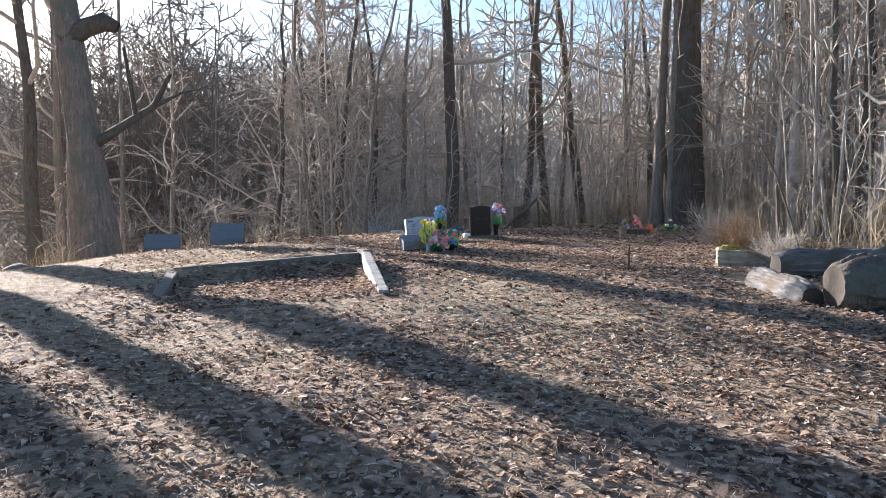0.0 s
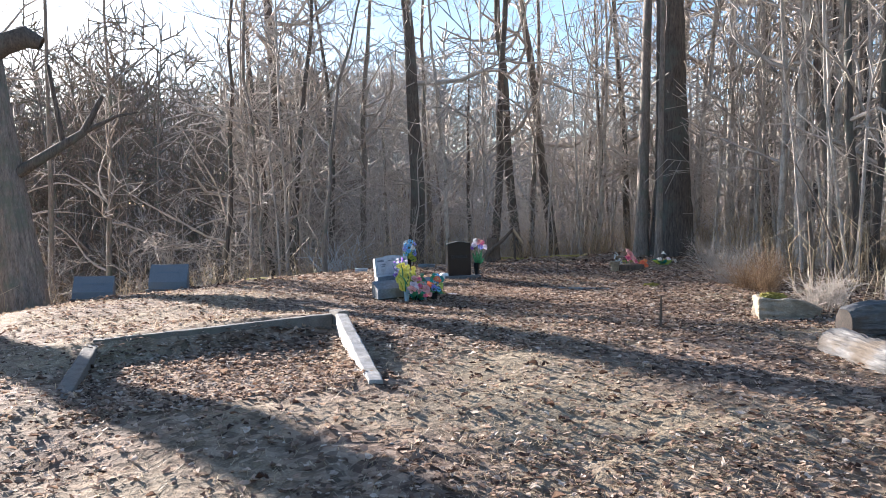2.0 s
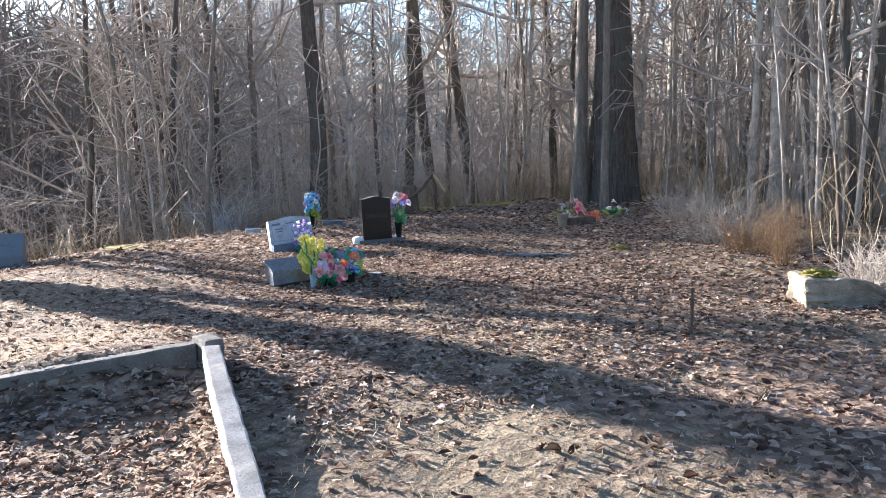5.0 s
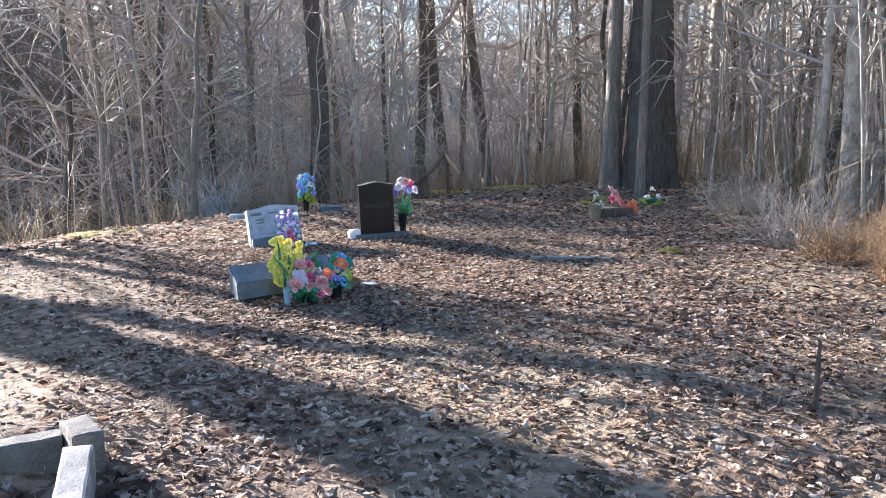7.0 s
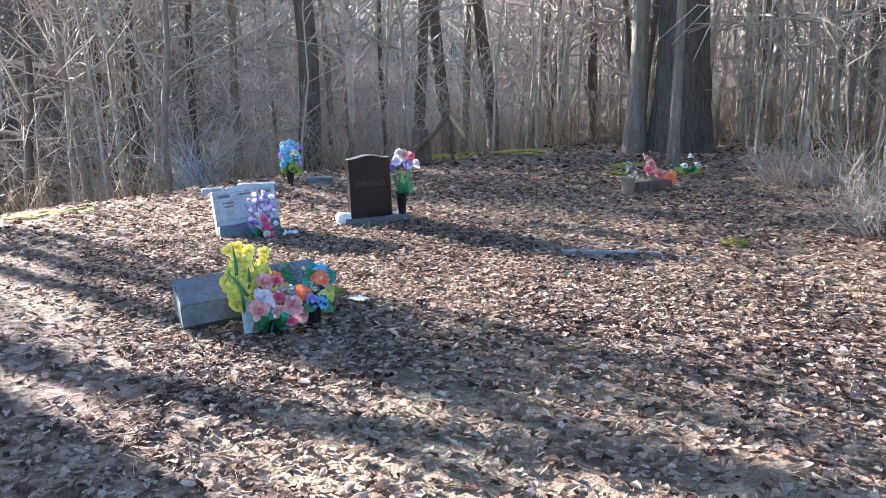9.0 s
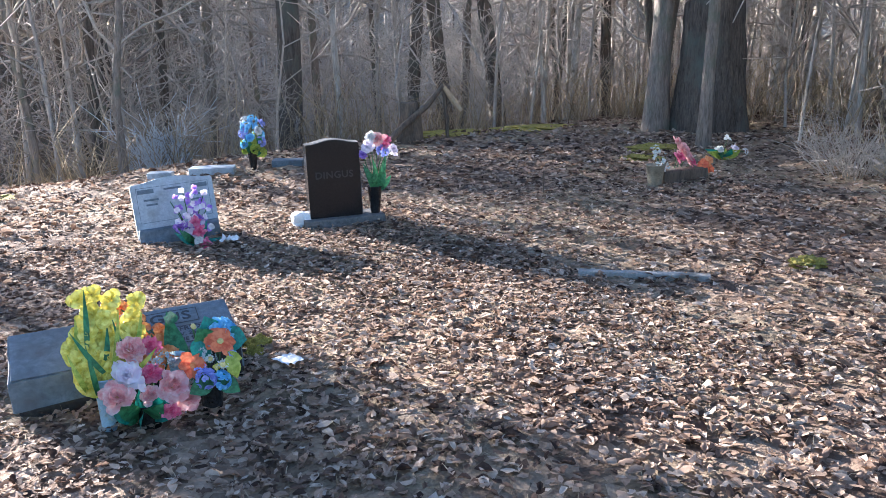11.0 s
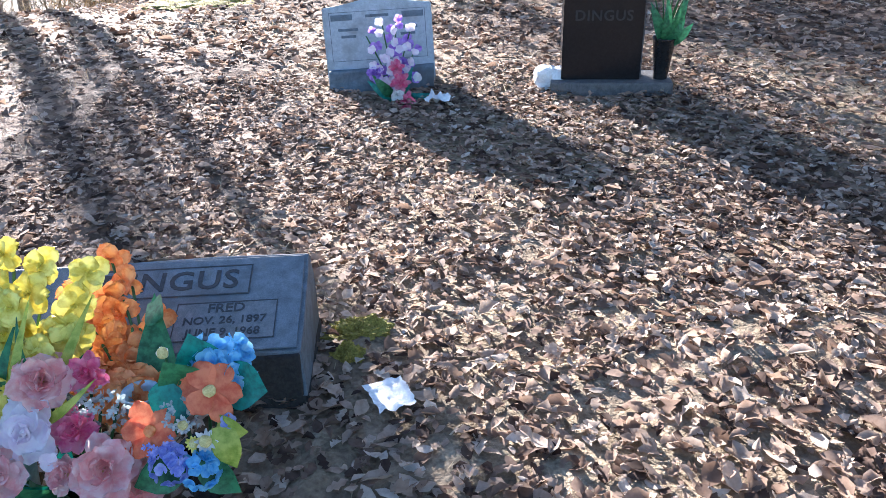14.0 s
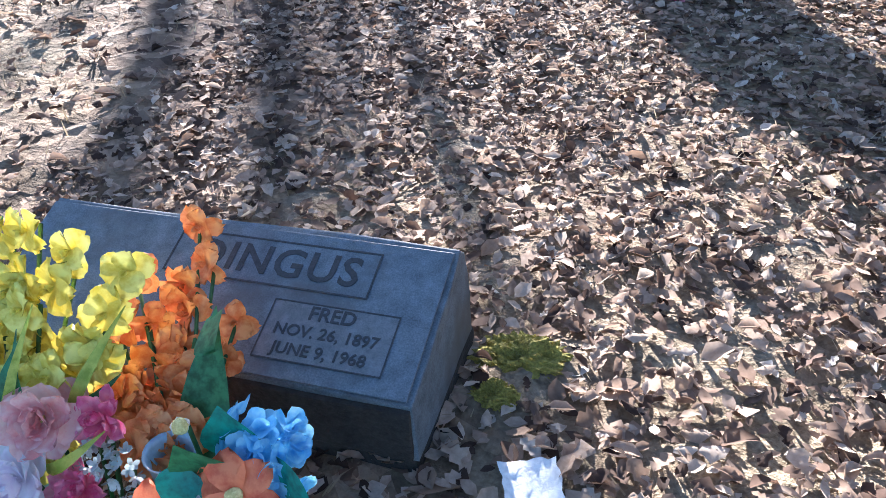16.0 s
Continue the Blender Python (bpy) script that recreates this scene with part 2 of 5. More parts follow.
def tubes(polys):
    """Corners and four-sided faces of tubes along (points, radii, sides)."""
    V, Q, base = [], [], 0
    for pts, rad, n in polys:
        pts, rad = np.asarray(pts, float), np.asarray(rad, float)
        k = len(pts)
        d = np.gradient(pts, axis=0)
        d /= np.linalg.norm(d, axis=1)[:, None] + 1e-9
        ref = np.array([1.0, 0.13, 0.07]) if abs(d[0][0]) < 0.8 else np.array([0.1, 1.0, 0.05])
        a = np.cross(d, ref)
        a /= np.linalg.norm(a, axis=1)[:, None] + 1e-9
        b = np.cross(d, a)
        ang = np.arange(n) * 2 * np.pi / n
        V.append((pts[:, None] + rad[:, None, None] * (np.cos(ang)[None, :, None] * a[:, None] + np.sin(ang)[None, :, None] * b[:, None])).reshape(-1, 3))
        i = (np.arange(k - 1) * n)[:, None] + np.arange(n)[None]
        j = (np.arange(k - 1) * n)[:, None] + (np.arange(n)[None] + 1) % n
        Q.append(np.stack([i, j, j + n, i + n], -1).reshape(-1, 4) + base)
        base += k * n
    return np.concatenate(V), np.concatenate(Q)


def tube_mesh(name, polys, smooth=True):
    return mesh_np(name, *tubes(polys), smooth=smooth)


def thing(name, x, y, z, label, category, group="", rz=0.0):
    ob = new(name)
    ob.empty_display_size = 0.1
    ob.matrix_basis = pose(x, y, z, 0, 0, rz)
    return tagged(ob, label, category, group)


def part(name, me, material, parent, label="", m=None):
    if isinstance(me, bmesh.types.BMesh):
        bm, me = me, bpy.data.meshes.new(name)
        bm.to_mesh(me)
        bm.free()
    if material and not me.materials:
        me.materials.append(material)
    ob = new(name, me)
    ob.parent = parent
    if m is not None:
        ob.matrix_basis = m
    return tagged(ob, label)


def block(x0, x1, y0, y1, z0, z1, bevel=0.01, rough=0.0, cuts=0, seed=0):
    """A bevelled block, with cut and uneven faces where rough is given."""
    bm = bmesh.new()
    bmesh.ops.create_cube(bm, size=1)
    for v in bm.verts:
        v.co = ((x0 + x1) / 2 + v.co.x * (x1 - x0), (y0 + y1) / 2 + v.co.y * (y1 - y0), (z0 + z1) / 2 + v.co.z * (z1 - z0))
    if bevel:
        bmesh.ops.bevel(bm, geom=bm.edges[:], offset=bevel, segments=2, affect="EDGES", profile=0.6)
    if cuts:
        bmesh.ops.subdivide_edges(bm, edges=bm.edges[:], cuts=cuts, use_grid_fill=True)
    if rough:
        for v in bm.verts:
            v.co += Vector(noise.noise_vector(v.co * 9 + Vector((seed, 0, 0)))) * rough + Vector(noise.noise_vector(v.co * 30)) * rough * 0.4
    return bm


# ---------------------------------------------------------------- ground
def soft(v, k):
    return np.logaddexp(0, np.asarray(v, float) * k) / k


def hill(x, y):
    """Height of the land: a grassy knoll that falls off to a wooded valley with a hillside beyond."""
    x, y = np.asarray(x, float), np.asarray(y, float)
    h = 0.40 - 0.052 * soft(8.0 - y, 1.2) + 0.05 * soft(-3 - y, 1)
    h = h - 0.035 * soft(1.0 - x, 1.0) + 0.03 * soft(x - 7.0, 0.8) - 0.02 * soft(x - 22, 0.5)
    h = h + 0.10 * np.exp(-((x - 2.4) ** 2 + (y - 10.0) ** 2) / 6.0)
    h = h + 0.07 * np.exp(-((y - 10.95) / 0.9) ** 2) * np.exp(-((x - 1.3) / 1.6) ** 4)
    step = lambda v, k: 1 / (1 + np.exp(-np.clip(v * k, -40, 40)))
    plot = step(x - 0.04 + 0.1 * (11 - y), 16) * step(2.36 - 0.157 * (10.7 - y) - x, 16) * step(y - 8.7, 3) * step(10.86 - y, 16)
    h = h - 0.13 * plot + 0.09 * step(y - 11.0, 14) * step(12.3 - y, 3) * step(x + 0.4, 6) * step(2.5 - x, 6)
    s = (x - 4) * -0.707 + (y - 20) * 0.707
    h = h - 0.11 * soft(s, 1.5)
    e = np.maximum(y - 25.0 + 0.15 * soft(-x, 1), s - 7.5)
    h = h - 0.42 * soft(e, 0.8) + 0.42 * soft(e - 16, 0.3)
    f = soft(e - 34, 0.15)
    way = np.arctan2(x, np.maximum(y, 1.0))
    rise = 0.12 + 0.065 / (1 + np.exp(-(way + 0.24) / 0.04)) + 0.10 / (1 + np.exp(-(way - 0.3) / 0.12))
    h = h + rise * (f - soft(e - 150, 0.1))
    r = 0.05 * np.sin(1.3 * x + 0.7 * y) * np.cos(0.9 * y - 0.5 * x) + 0.02 * np.sin(3.1 * x - 1.0) * np.sin(2.7 * y)
    return h + r * 0.7 * np.clip((y + 2) / 4, 0.2, 1)


def hz(x, y):
    return float(hill(x, y))


def axis(lo, hi, step, far):
    a = list(np.arange(lo, hi + 1e-6, step))
    g = step
    while a[-1] < far:
        g *= 1.22
        a.append(a[-1] + g)
    g = step
    while a[0] > -far:
        g *= 1.22
        a.insert(0, a[0] - g)
    return np.array(a)


gx, gy = axis(-8, 18, 0.15, 2500), axis(-3, 30, 0.15, 2500)
X, Y = np.meshgrid(gx, gy)
Z = hill(X, Y) + 0.012 * rng.standard_normal(X.shape) * (np.abs(X - 5) < 14) * (np.abs(Y - 13) < 18)
Z = np.where(np.hypot(X, Y) > 400, 6 + 0 * Z, Z)
nx, ny = len(gx), len(gy)
i = (np.arange(ny - 1)[:, None] * nx + np.arange(nx - 1)[None]).ravel()
me = mesh_np("ground", np.stack([X, Y, Z], -1), np.stack([i, i + 1, i + nx + 1, i + nx], -1), smooth=True)
me.materials.append(GROUND)
ground = tagged(new("ground", me), "leaf-strewn woodland ground with dry grass, sloping off behind the graves", "ground", kind="structure")


# ---------------------------------------------------------------- trees
def grow(r, p, d, length, rad, depth, out, spec):
    """A limb from p along d with its side shoots, added to out as tubes."""
    level = spec["deep"] - depth
    k = (3, 2, 2)[level] if spec["lite"] else (6, 4, 3)[min(2, level)]
    pts, dd = [np.array(p, float)], np.array(d, float)
    for _ in range(k - 1):
        dd = dd + r.normal(0, spec["wander"], 3) + np.array([0, 0, spec["up"]])
        dd /= np.linalg.norm(dd)
        pts.append(pts[-1] + dd * length / (k - 1))
    rad_end = max(rad * 0.35, spec["tip"])
    out.append((pts, np.linspace(rad, rad_end, k), 3 if spec["lite"] else (5, 3, 3)[min(2, level)]))
    if depth <= 0:
        return
    for _ in range(spec["kids"][spec["deep"] - depth]):
        f = r.uniform(0.2, 1.0)
        q = f * (k - 1)
        a = int(min(q, k - 2))
        pos = pts[a] + (pts[a + 1] - pts[a]) * (q - a)
        side = r.normal(0, 1, 3)
        side -= dd * (side @ dd)
        side /= np.linalg.norm(side) + 1e-9
        way = dd * r.uniform(0.3, 0.9) + side * r.uniform(0.5, 1.0)
        way /= np.linalg.norm(way)
        grow(r, pos, way, length * r.uniform(0.3, 0.6), max((rad + (rad_end - rad) * f) * 0.55, spec["tip"]), depth - 1, out, spec)


def tree_shape(seed, height, rad, lean=(0, 0), first=0.25, limbs=14, deep=2, kids=(5, 3), tip=0.010, sides=10, flare=0.5, bend=0.02, reach=0.22, lite=False, wander=0.17, up=0.05, rise=(0.2, 1.1)):
    """Tubes of a bare tree: the trunk, and the crown of limbs, branches and twigs."""
    r = np.random.default_rng(seed)
    k = 6 if lite else 13
    t = np.linspace(0, 1, k) ** 1.25
    wob = np.cumsum(r.normal(0, bend * height / 14 * (13 / k) ** 0.5, (k, 2)), 0) * t[:, None] ** 0.7
    pts = np.stack([lean[0] * t * height + wob[:, 0], lean[1] * t * height + wob[:, 1], t * height], -1)
    radii = rad * (1 - 0.82 * t) * (1 + flare * np.exp(-t * height / (rad * 2.2 + 0.05)))
    pts[0, 2] -= 0.35
    crown = []
    spec = {"deep": deep, "kids": kids, "tip": tip, "wander": wander, "up": up, "lite": lite}
    for _ in range(limbs):
        f = first + (1 - first) * r.uniform(0, 1) ** 0.8 * 0.97
        z = f * height
        p = np.array([np.interp(z, pts[:, 2], pts[:, c]) for c in range(3)])
        w = r.uniform(0, 2 * np.pi)
        d = np.array([np.cos(w), np.sin(w), r.uniform(*rise)])
        d /= np.linalg.norm(d)
        ln = height * reach * (1.15 - f) * r.uniform(0.6, 1.3) + 0.5
        grow(r, p, d, ln, max(np.interp(z, pts[:, 2], radii) * 0.5, tip * 1.5), deep, crown, spec)
    return [(pts, radii, sides)], crown


def sun_line(x, y):
    return 0.916 * x + 0.401 * y


def furrowed(trunk, seed, sides=110, rings=120):
    """A thick trunk with bark ridges and root flare cut into its shape."""
    pts, rad, _ = trunk
    zs = np.linspace(0, 1, rings) ** 1.3 * pts[-1, 2] * 0.8 + pts[0, 2]
    V = []
    for z in zs:
        c = [np.interp(z, pts[:, 2], pts[:, k]) for k in range(2)]
        r0 = np.interp(z, pts[:, 2], rad)
        for k in range(sides):
            w = 6.28318 * k / sides
            ridge = abs(noise.noise(Vector((math.cos(w) * 5, math.sin(w) * 5, z * 0.9 + seed)))) + 0.8 * abs(noise.noise(Vector((math.cos(w) * 14, math.sin(w) * 14, z * 1.8 + seed)))) + 0.35 * abs(noise.noise(Vector((math.cos(w) * 26, math.sin(w) * 26, z * 5 + seed))))
            root = 0.28 * math.exp(-max(z, 0) / 0.45) * max(0, math.sin(5 * w + seed)) if z < 2.5 else 0
            r = r0 * (0.93 + 0.15 * ridge + 0.6 * root)
            V.append((c[0] + r * math.cos(w), c[1] + r * math.sin(w), z))
    Q = [(a * sides + k, a * sides + (k + 1) % sides, (a + 1) * sides + (k + 1) % sides, (a + 1) * sides + k) for a in range(rings - 1) for k in range(sides)]
    return mesh_np("trunk", V, Q, smooth=False)


def make_tree(name, x, y, height, rad, label, bark, seed, lean=(0, 0), **kw):
    trunk, crown = tree_shape(seed, height, rad, lean, **kw)
    t = thing(name, x, y, hz(x, y) - 0.03, label, "tree")
    part("trunk", furrowed(trunk[0], seed) if rad > 0.4 else tube_mesh("trunk", trunk), bark, t)
    part("crown", tube_mesh("crown", crown), TWIG, t, "bare limbs and fine leafless twigs")
    return t


# the large trees that can be told apart
big = make_tree("oak_tree", -1.75, 24.5, 19, 0.50, "massive old grey oak leaning at the graveyard's edge", BARK, 11, (-0.13, 0.04), first=0.36, limbs=16, kids=(5, 3), bend=0.01, sides=16, flare=0.25)
part("broken_limb", tube_mesh("broken_limb", [([(-0.95, 0.2, 6.3), (-0.4, 0.1, 6.7), (0.1, 0.05, 6.9), (0.45, 0.0, 6.75)], (0.3, 0.27, 0.27, 0.16), 9)]), BARK_DARK, big, "thick broken-off limb with a dark burl")
part("dead_branch", tube_mesh("dead_branch", [([(-0.45, 0.1, 3.4), (0.45, -0.2, 4.0), (1.35, -0.4, 4.6), (1.8, -0.5, 5.5)], (0.17, 0.13, 0.1, 0.05), 7), ([(0.9, -0.25, 4.25), (0.75, -0.3, 5.2), (0.6, -0.3, 6.2)], (0.08, 0.06, 0.05), 6), ([(1.35, -0.4, 4.6), (2.1, -0.6, 5.0), (2.6, -0.8, 5.1)], (0.07, 0.04, 0.02), 5)]), BARK_DARK, big, "dead crooked side branch")
make_tree("oak_tree", 14.13, 20.24, 22, 0.45, "large dark-barked oak with a flared base beside the grave flowers", BARK_DARK, 21, (-0.012, 0.01), first=0.42, limbs=14, kids=(5, 3), bend=0.02, sides=16, flare=0.35)
make_tree("tree", 13.45, 20.75, 17, 0.17, "slender grey-brown trunk standing close beside the large oak", BARK, 22, (0.02, 0.0), first=0.3, limbs=12, kids=(4, 3), flare=0.6)
make_tree("tree", 12.56, 18.8, 15, 0.085, "slim straight grey trunk standing in front of the large oak", BARK, 23, (0.0, 0.0), first=0.45, limbs=9, kids=(4, 2), bend=0.03)
SPOTS = (
    (-3.86, 28.2, 18, 0.27, -0.07), (6.4, 32.6, 20, 0.33, -0.05), (5.85, 32.3, 17, 0.17, -0.09), (9.27, 27.2, 19, 0.26, -0.01),
    (8.3, 29.6, 16, 0.13, -0.03), (7.5, 30.5, 15, 0.12, -0.06), (12.5, 28.0, 18, 0.17, 0.0), (13.7, 28.4, 18, 0.20, -0.06), (14.3, 29.0, 16, 0.13, 0.03),
    (15.3, 28.5, 19, 0.21, -0.14), (21.5, 24.9, 20, 0.33, -0.03), (13.4, 15.2, 15, 0.13, 0.02), (14.0, 14.9, 15, 0.12, 0.0),
    (14.6, 14.0, 14, 0.10, 0.03), (17.2, 21.6, 16, 0.14, 0.02), (17.7, 21.4, 15, 0.11, 0.05), (19.0, 20.0, 15, 0.12, 0.04),
    (18.2, 17.8, 17, 0.15, 0.05), (16.3, 16.6, 14, 0.09, 0.0), (-3.6, 35.5, 17, 0.15, -0.03), (-0.1, 24.9 + 9, 17, 0.13, 0.04),
    (3.4, 29.0, 15, 0.10, 0.02), (4.6, 27.5, 14, 0.09, -0.04), (5.6, 28.6, 15, 0.12, 0.03), (10.9, 30.0, 16, 0.12, 0.02), (16.8, 26.2, 16, 0.13, -0.03), (19.6, 27.3, 18, 0.18, 0.02),
    (24.5, 21.0, 19, 0.2, 0.02), (22.8, 17.0, 17, 0.15, -0.02), (20.6, 13.6, 16, 0.14, 0.03), (17.4, 11.2, 15, 0.12, -0.02), (19.6, 9.0, 17, 0.17, 0.02),
)
# thick trunks take the dark bark, so the colour carries their backlit shade
for n, (x, y, h, r, ln) in enumerate(SPOTS):
    pale = n in (11, 13, 14, 15, 18, 28)
    make_tree("tree", x, y, h, r, "pale straight bare trunk at the brushy wood edge" if pale else "bare grey-brown woodland tree with leafless twigs", BARK_PALE if pale else BARK_DARK if r > 0.16 else (BARK, BARK_DARK)[n % 2], 100 + n, (0.95 * ln, -0.3 * ln), first=0.16 if r < 0.16 else 0.26, limbs=17, kids=(4, 2), bend=0.11, reach=0.24, wander=0.3, rise=(-0.1, 1.2), tip=0.011)
# trees that throw the long shadows, out towards the low sun
for n, (u, s, r) in enumerate(((9.55, 30, 0.20), (10.1, 33, 0.24), (10.55, 28, 0.10), (4.05, 24.5, 0.30), (3.62, 22.5, 0.26), (2.2, 20, 0.38), (0.4, 21, 0.36), (1.3, 23, 0.34), (-0.7, 24, 0.34), (-1.6, 19, 0.3), (-4.0, 22, 0.3))):
    make_tree("tree", 0.916 * u - 0.40 * s, 0.401 * u + 0.915 * s, 18, r, "sturdy bare tree beyond the graveyard, towards the sun", BARK, 300 + n, (0, 0), first=0.4, limbs=6, kids=(3, 2), deep=2, bend=0.02)

EDGE = ((9.8, 5.0), (9.6, 11.5), (11.6, 14.6), (13.0, 17.5), (15.2, 20.5), (14.5, 23.4), (9.5, 24.6), (5.0, 24.2), (2.2, 24.6), (-0.5, 26.0), (-4.2, 21.5), (-9.0, 18.0), (-16.0, 14.0), (-16, -12), (14, -12), (12, 2))


def in_clearing(x, y, grow_by=0.0):
    inside, k = False, len(EDGE)
    for a in range(k):
        (x0, y0), (x1, y1) = EDGE[a], EDGE[(a + 1) % k]
        if (y0 > y) != (y1 > y) and x < x0 + (y - y0) * (x1 - x0) / (y1 - y0):
            inside = not inside
    return inside


def sunny(x, y):
    """The gaps in the wood through which the low sun reaches the graves."""
    u = sun_line(x, y)
    return -9 < u < 15.0 and y > 10 and x < 9


def scatter(shapes, spots, scale=(0.8, 1.2)):
    V, Q, base = [], [], 0
    for x, y in spots:
        v, q = shapes[rng.integers(len(shapes))]
        a, s = rng.uniform(0, 2 * np.pi), rng.uniform(*scale)
        c, d = np.cos(a) * s, np.sin(a) * s
        V.append(np.stack([v[:, 0] * c - v[:, 1] * d + x, v[:, 0] * d + v[:, 1] * c + y, v[:, 2] * s + hz(x, y)], -1))
        Q.append(q + base)
        base += len(v)
    return np.concatenate(V), np.concatenate(Q)


def shapes_of(count, seed, **kw):
    made = []
    for n in range(count):
        a, b = tree_shape(seed + n, **kw)
        made.append(tubes(a + b))
    return made


def spots_in(count, x0, x1, y0, y1, keep):
    got = []
    while len(got) < count:
        x, y = rng.uniform(x0, x1), rng.uniform(y0, y1)
        if keep(x, y):
            got.append((x, y))
    return got


ahead = lambda x, y: math.degrees(math.atan2(x, y)) > -12
# copies of some slim trees along the edge, each a thing of its own
slim = [make_tree("tree", 30 + n, 60 + n, 13, 0.07 + 0.01 * n, "slim bare young tree with fine twigs at the wood edge", (BARK, BARK_PALE, BARK_DARK, BARK)[n], 500 + n, (0.03 * (n - 1.5), 0.0), first=0.12, limbs=15, kids=(3, 2), bend=0.17, reach=0.22, wander=0.28, rise=(-0.1, 1.1)) for n in range(4)]
near = spots_in(62, -6, 28, 8, 34, lambda x, y: not in_clearing(x, y) and ahead(x, y) and not sunny(x, y) and (y > 22 or x > 12.5))
for n, (x, y) in enumerate(near):
    c = copy_thing(slim[n % 4], pose(x, y, hz(x, y) - 0.03, rng.normal(0, 2), rng.normal(0, 2), rng.uniform(0, 360)))
    c.scale = (1, 1, rng.uniform(0.75, 1.2))


def stuff(name, verts, quads, material, label, category, smooth=False):
    me = mesh_np(name, verts, quads, smooth=smooth)
    me.materials.append(material)
    return tagged(new(name, me), label, category, kind="stuff")


mid = shapes_of(7, 700, height=15, rad=0.085, first=0.12, limbs=18, deep=1, kids=(4,), tip=0.026, sides=5, flare=0.3, bend=0.24, reach=0.26, lite=True, wander=0.3)
stuff("woodland_trees", *scatter(mid, spots_in(340, -30, 75, 36, 84, lambda x, y: ahead(x, y) and not sunny(x, y)), (0.42, 0.72)), WOODS, "dense bare grey-brown woodland in the valley", "woodland")
# BARK instead of WOODS: the backlit shade of this side is put into the colour
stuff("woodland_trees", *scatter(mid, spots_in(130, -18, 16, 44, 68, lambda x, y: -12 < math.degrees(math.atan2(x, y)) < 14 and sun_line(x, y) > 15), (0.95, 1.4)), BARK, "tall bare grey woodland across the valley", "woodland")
stuff("woodland_trees", *scatter(mid, spots_in(80, 17, 60, 2, 26, lambda x, y: not in_clearing(x, y)), (0.6, 1.2)), WOODS, "bare grey-brown woodland beside the clearing", "woodland")
far = shapes_of(5, 800, height=15, rad=0.13, first=0.2, limbs=24, deep=0, kids=(), tip=0.045, sides=3, flare=0.1, bend=0.1, reach=0.30, lite=True, wander=0.3)
stuff("distant_woods", *scatter(far, spots_in(460, -60, 230, 84, 240, lambda x, y: ahead(x, y)), (0.7, 1.25)), WOODS, "hazy leafless woods on the far hillside", "woodland")
stuff("distant_woods", *scatter(far, spots_in(360, -45, 45, 78, 190, lambda x, y: ahead(x, y) and sun_line(x, y) > 15.5), (1.0, 1.6)), WOODS, "hazy leafless woods across the valley", "woodland")
tall = shapes_of(5, 760, height=15, rad=0.11, first=0.15, limbs=30, deep=1, kids=(3,), tip=0.04, sides=4, flare=0.2, bend=0.2, reach=0.34, lite=True, wander=0.4)
stuff("distant_woods", *scatter(tall, spots_in(120, -32, 60, 100, 180, lambda x, y: ahead(x, y)), (1.1, 1.5)), WOODS, "tall hazy woods on the far side of the valley", "woodland")
stuff("woodland_trees", *scatter(mid, spots_in(46, 3, 36, 26, 37, lambda x, y: not in_clearing(x, y) and not sunny(x, y)), (0.4, 0.9)), WOODS, "slim bare trees crowding the slope behind the graves", "woodland")
brush = shapes_of(8, 900, height=2.4, rad=0.013, first=0.1, limbs=9, deep=1, kids=(3,), tip=0.0065, sides=3, flare=0.1, bend=0.5, reach=0.32, lite=True, wander=0.4, up=0.05, rise=(0.3, 1.5))
stuff("brush", *scatter(brush, spots_in(240, 9.5, 26, 5, 28, lambda x, y: not in_clearing(x, y) and x < 11 + 0.9 * (y - 2)), (0.3, 1.0)), TWIG, "tangled dry brush and bare saplings", "brush")
stuff("brush", *scatter(brush, spots_in(150, -8, 18, 21, 34, lambda x, y: not in_clearing(x, y)), (0.4, 1.15)), TWIG, "leafless undergrowth along the wood edge", "brush")
stuff("brush", *scatter(brush, spots_in(110, 7, 28, 25.5, 42, lambda x, y: not in_clearing(x, y)), (0.6, 1.3)), TWIG, "tall tangled undergrowth on the wooded slope", "brush")


def young_trees(spots, kinds, barks, label, group, scale, seed, **kw):
    """Young trees, each a thing of its own; the first few are built and the rest copied from them."""
    built = []
    for n, (x, y) in enumerate(spots):
        if n < kinds:
            trunk, crown = tree_shape(seed + n, lite=True, deep=1, **kw)
            t = thing("sapling", x, y, hz(x, y) - 0.03, label, "sapling", group)
            part("trunk", tube_mesh("trunk", trunk), barks[n % len(barks)], t)
            part("crown", tube_mesh("crown", crown), TWIG, t)
            built.append(t)
        else:
            c = copy_thing(built[n % kinds], pose(x, y, hz(x, y) - 0.03, rng.normal(0, 2.5), rng.normal(0, 2.5), rng.uniform(0, 360)))
            k = rng.uniform(*scale)
            c.scale = (k, k, k)


young_trees(spots_in(190, -6, 36, 9, 40, lambda x, y: not in_clearing(x, y) and ahead(x, y) and not sunny(x, y) and (y > 20 or x > 12.5)), 7, (TWIG, BARK_PALE), "thin bare sapling crowding the wood edge", "saplings along the wood edge", (0.4, 1.15), 950,
            height=8, rad=0.03, first=0.12, limbs=14, kids=(4,), tip=0.011, sides=5, flare=0.2, bend=0.32, reach=0.22, wander=0.3, rise=(0.2, 1.4))
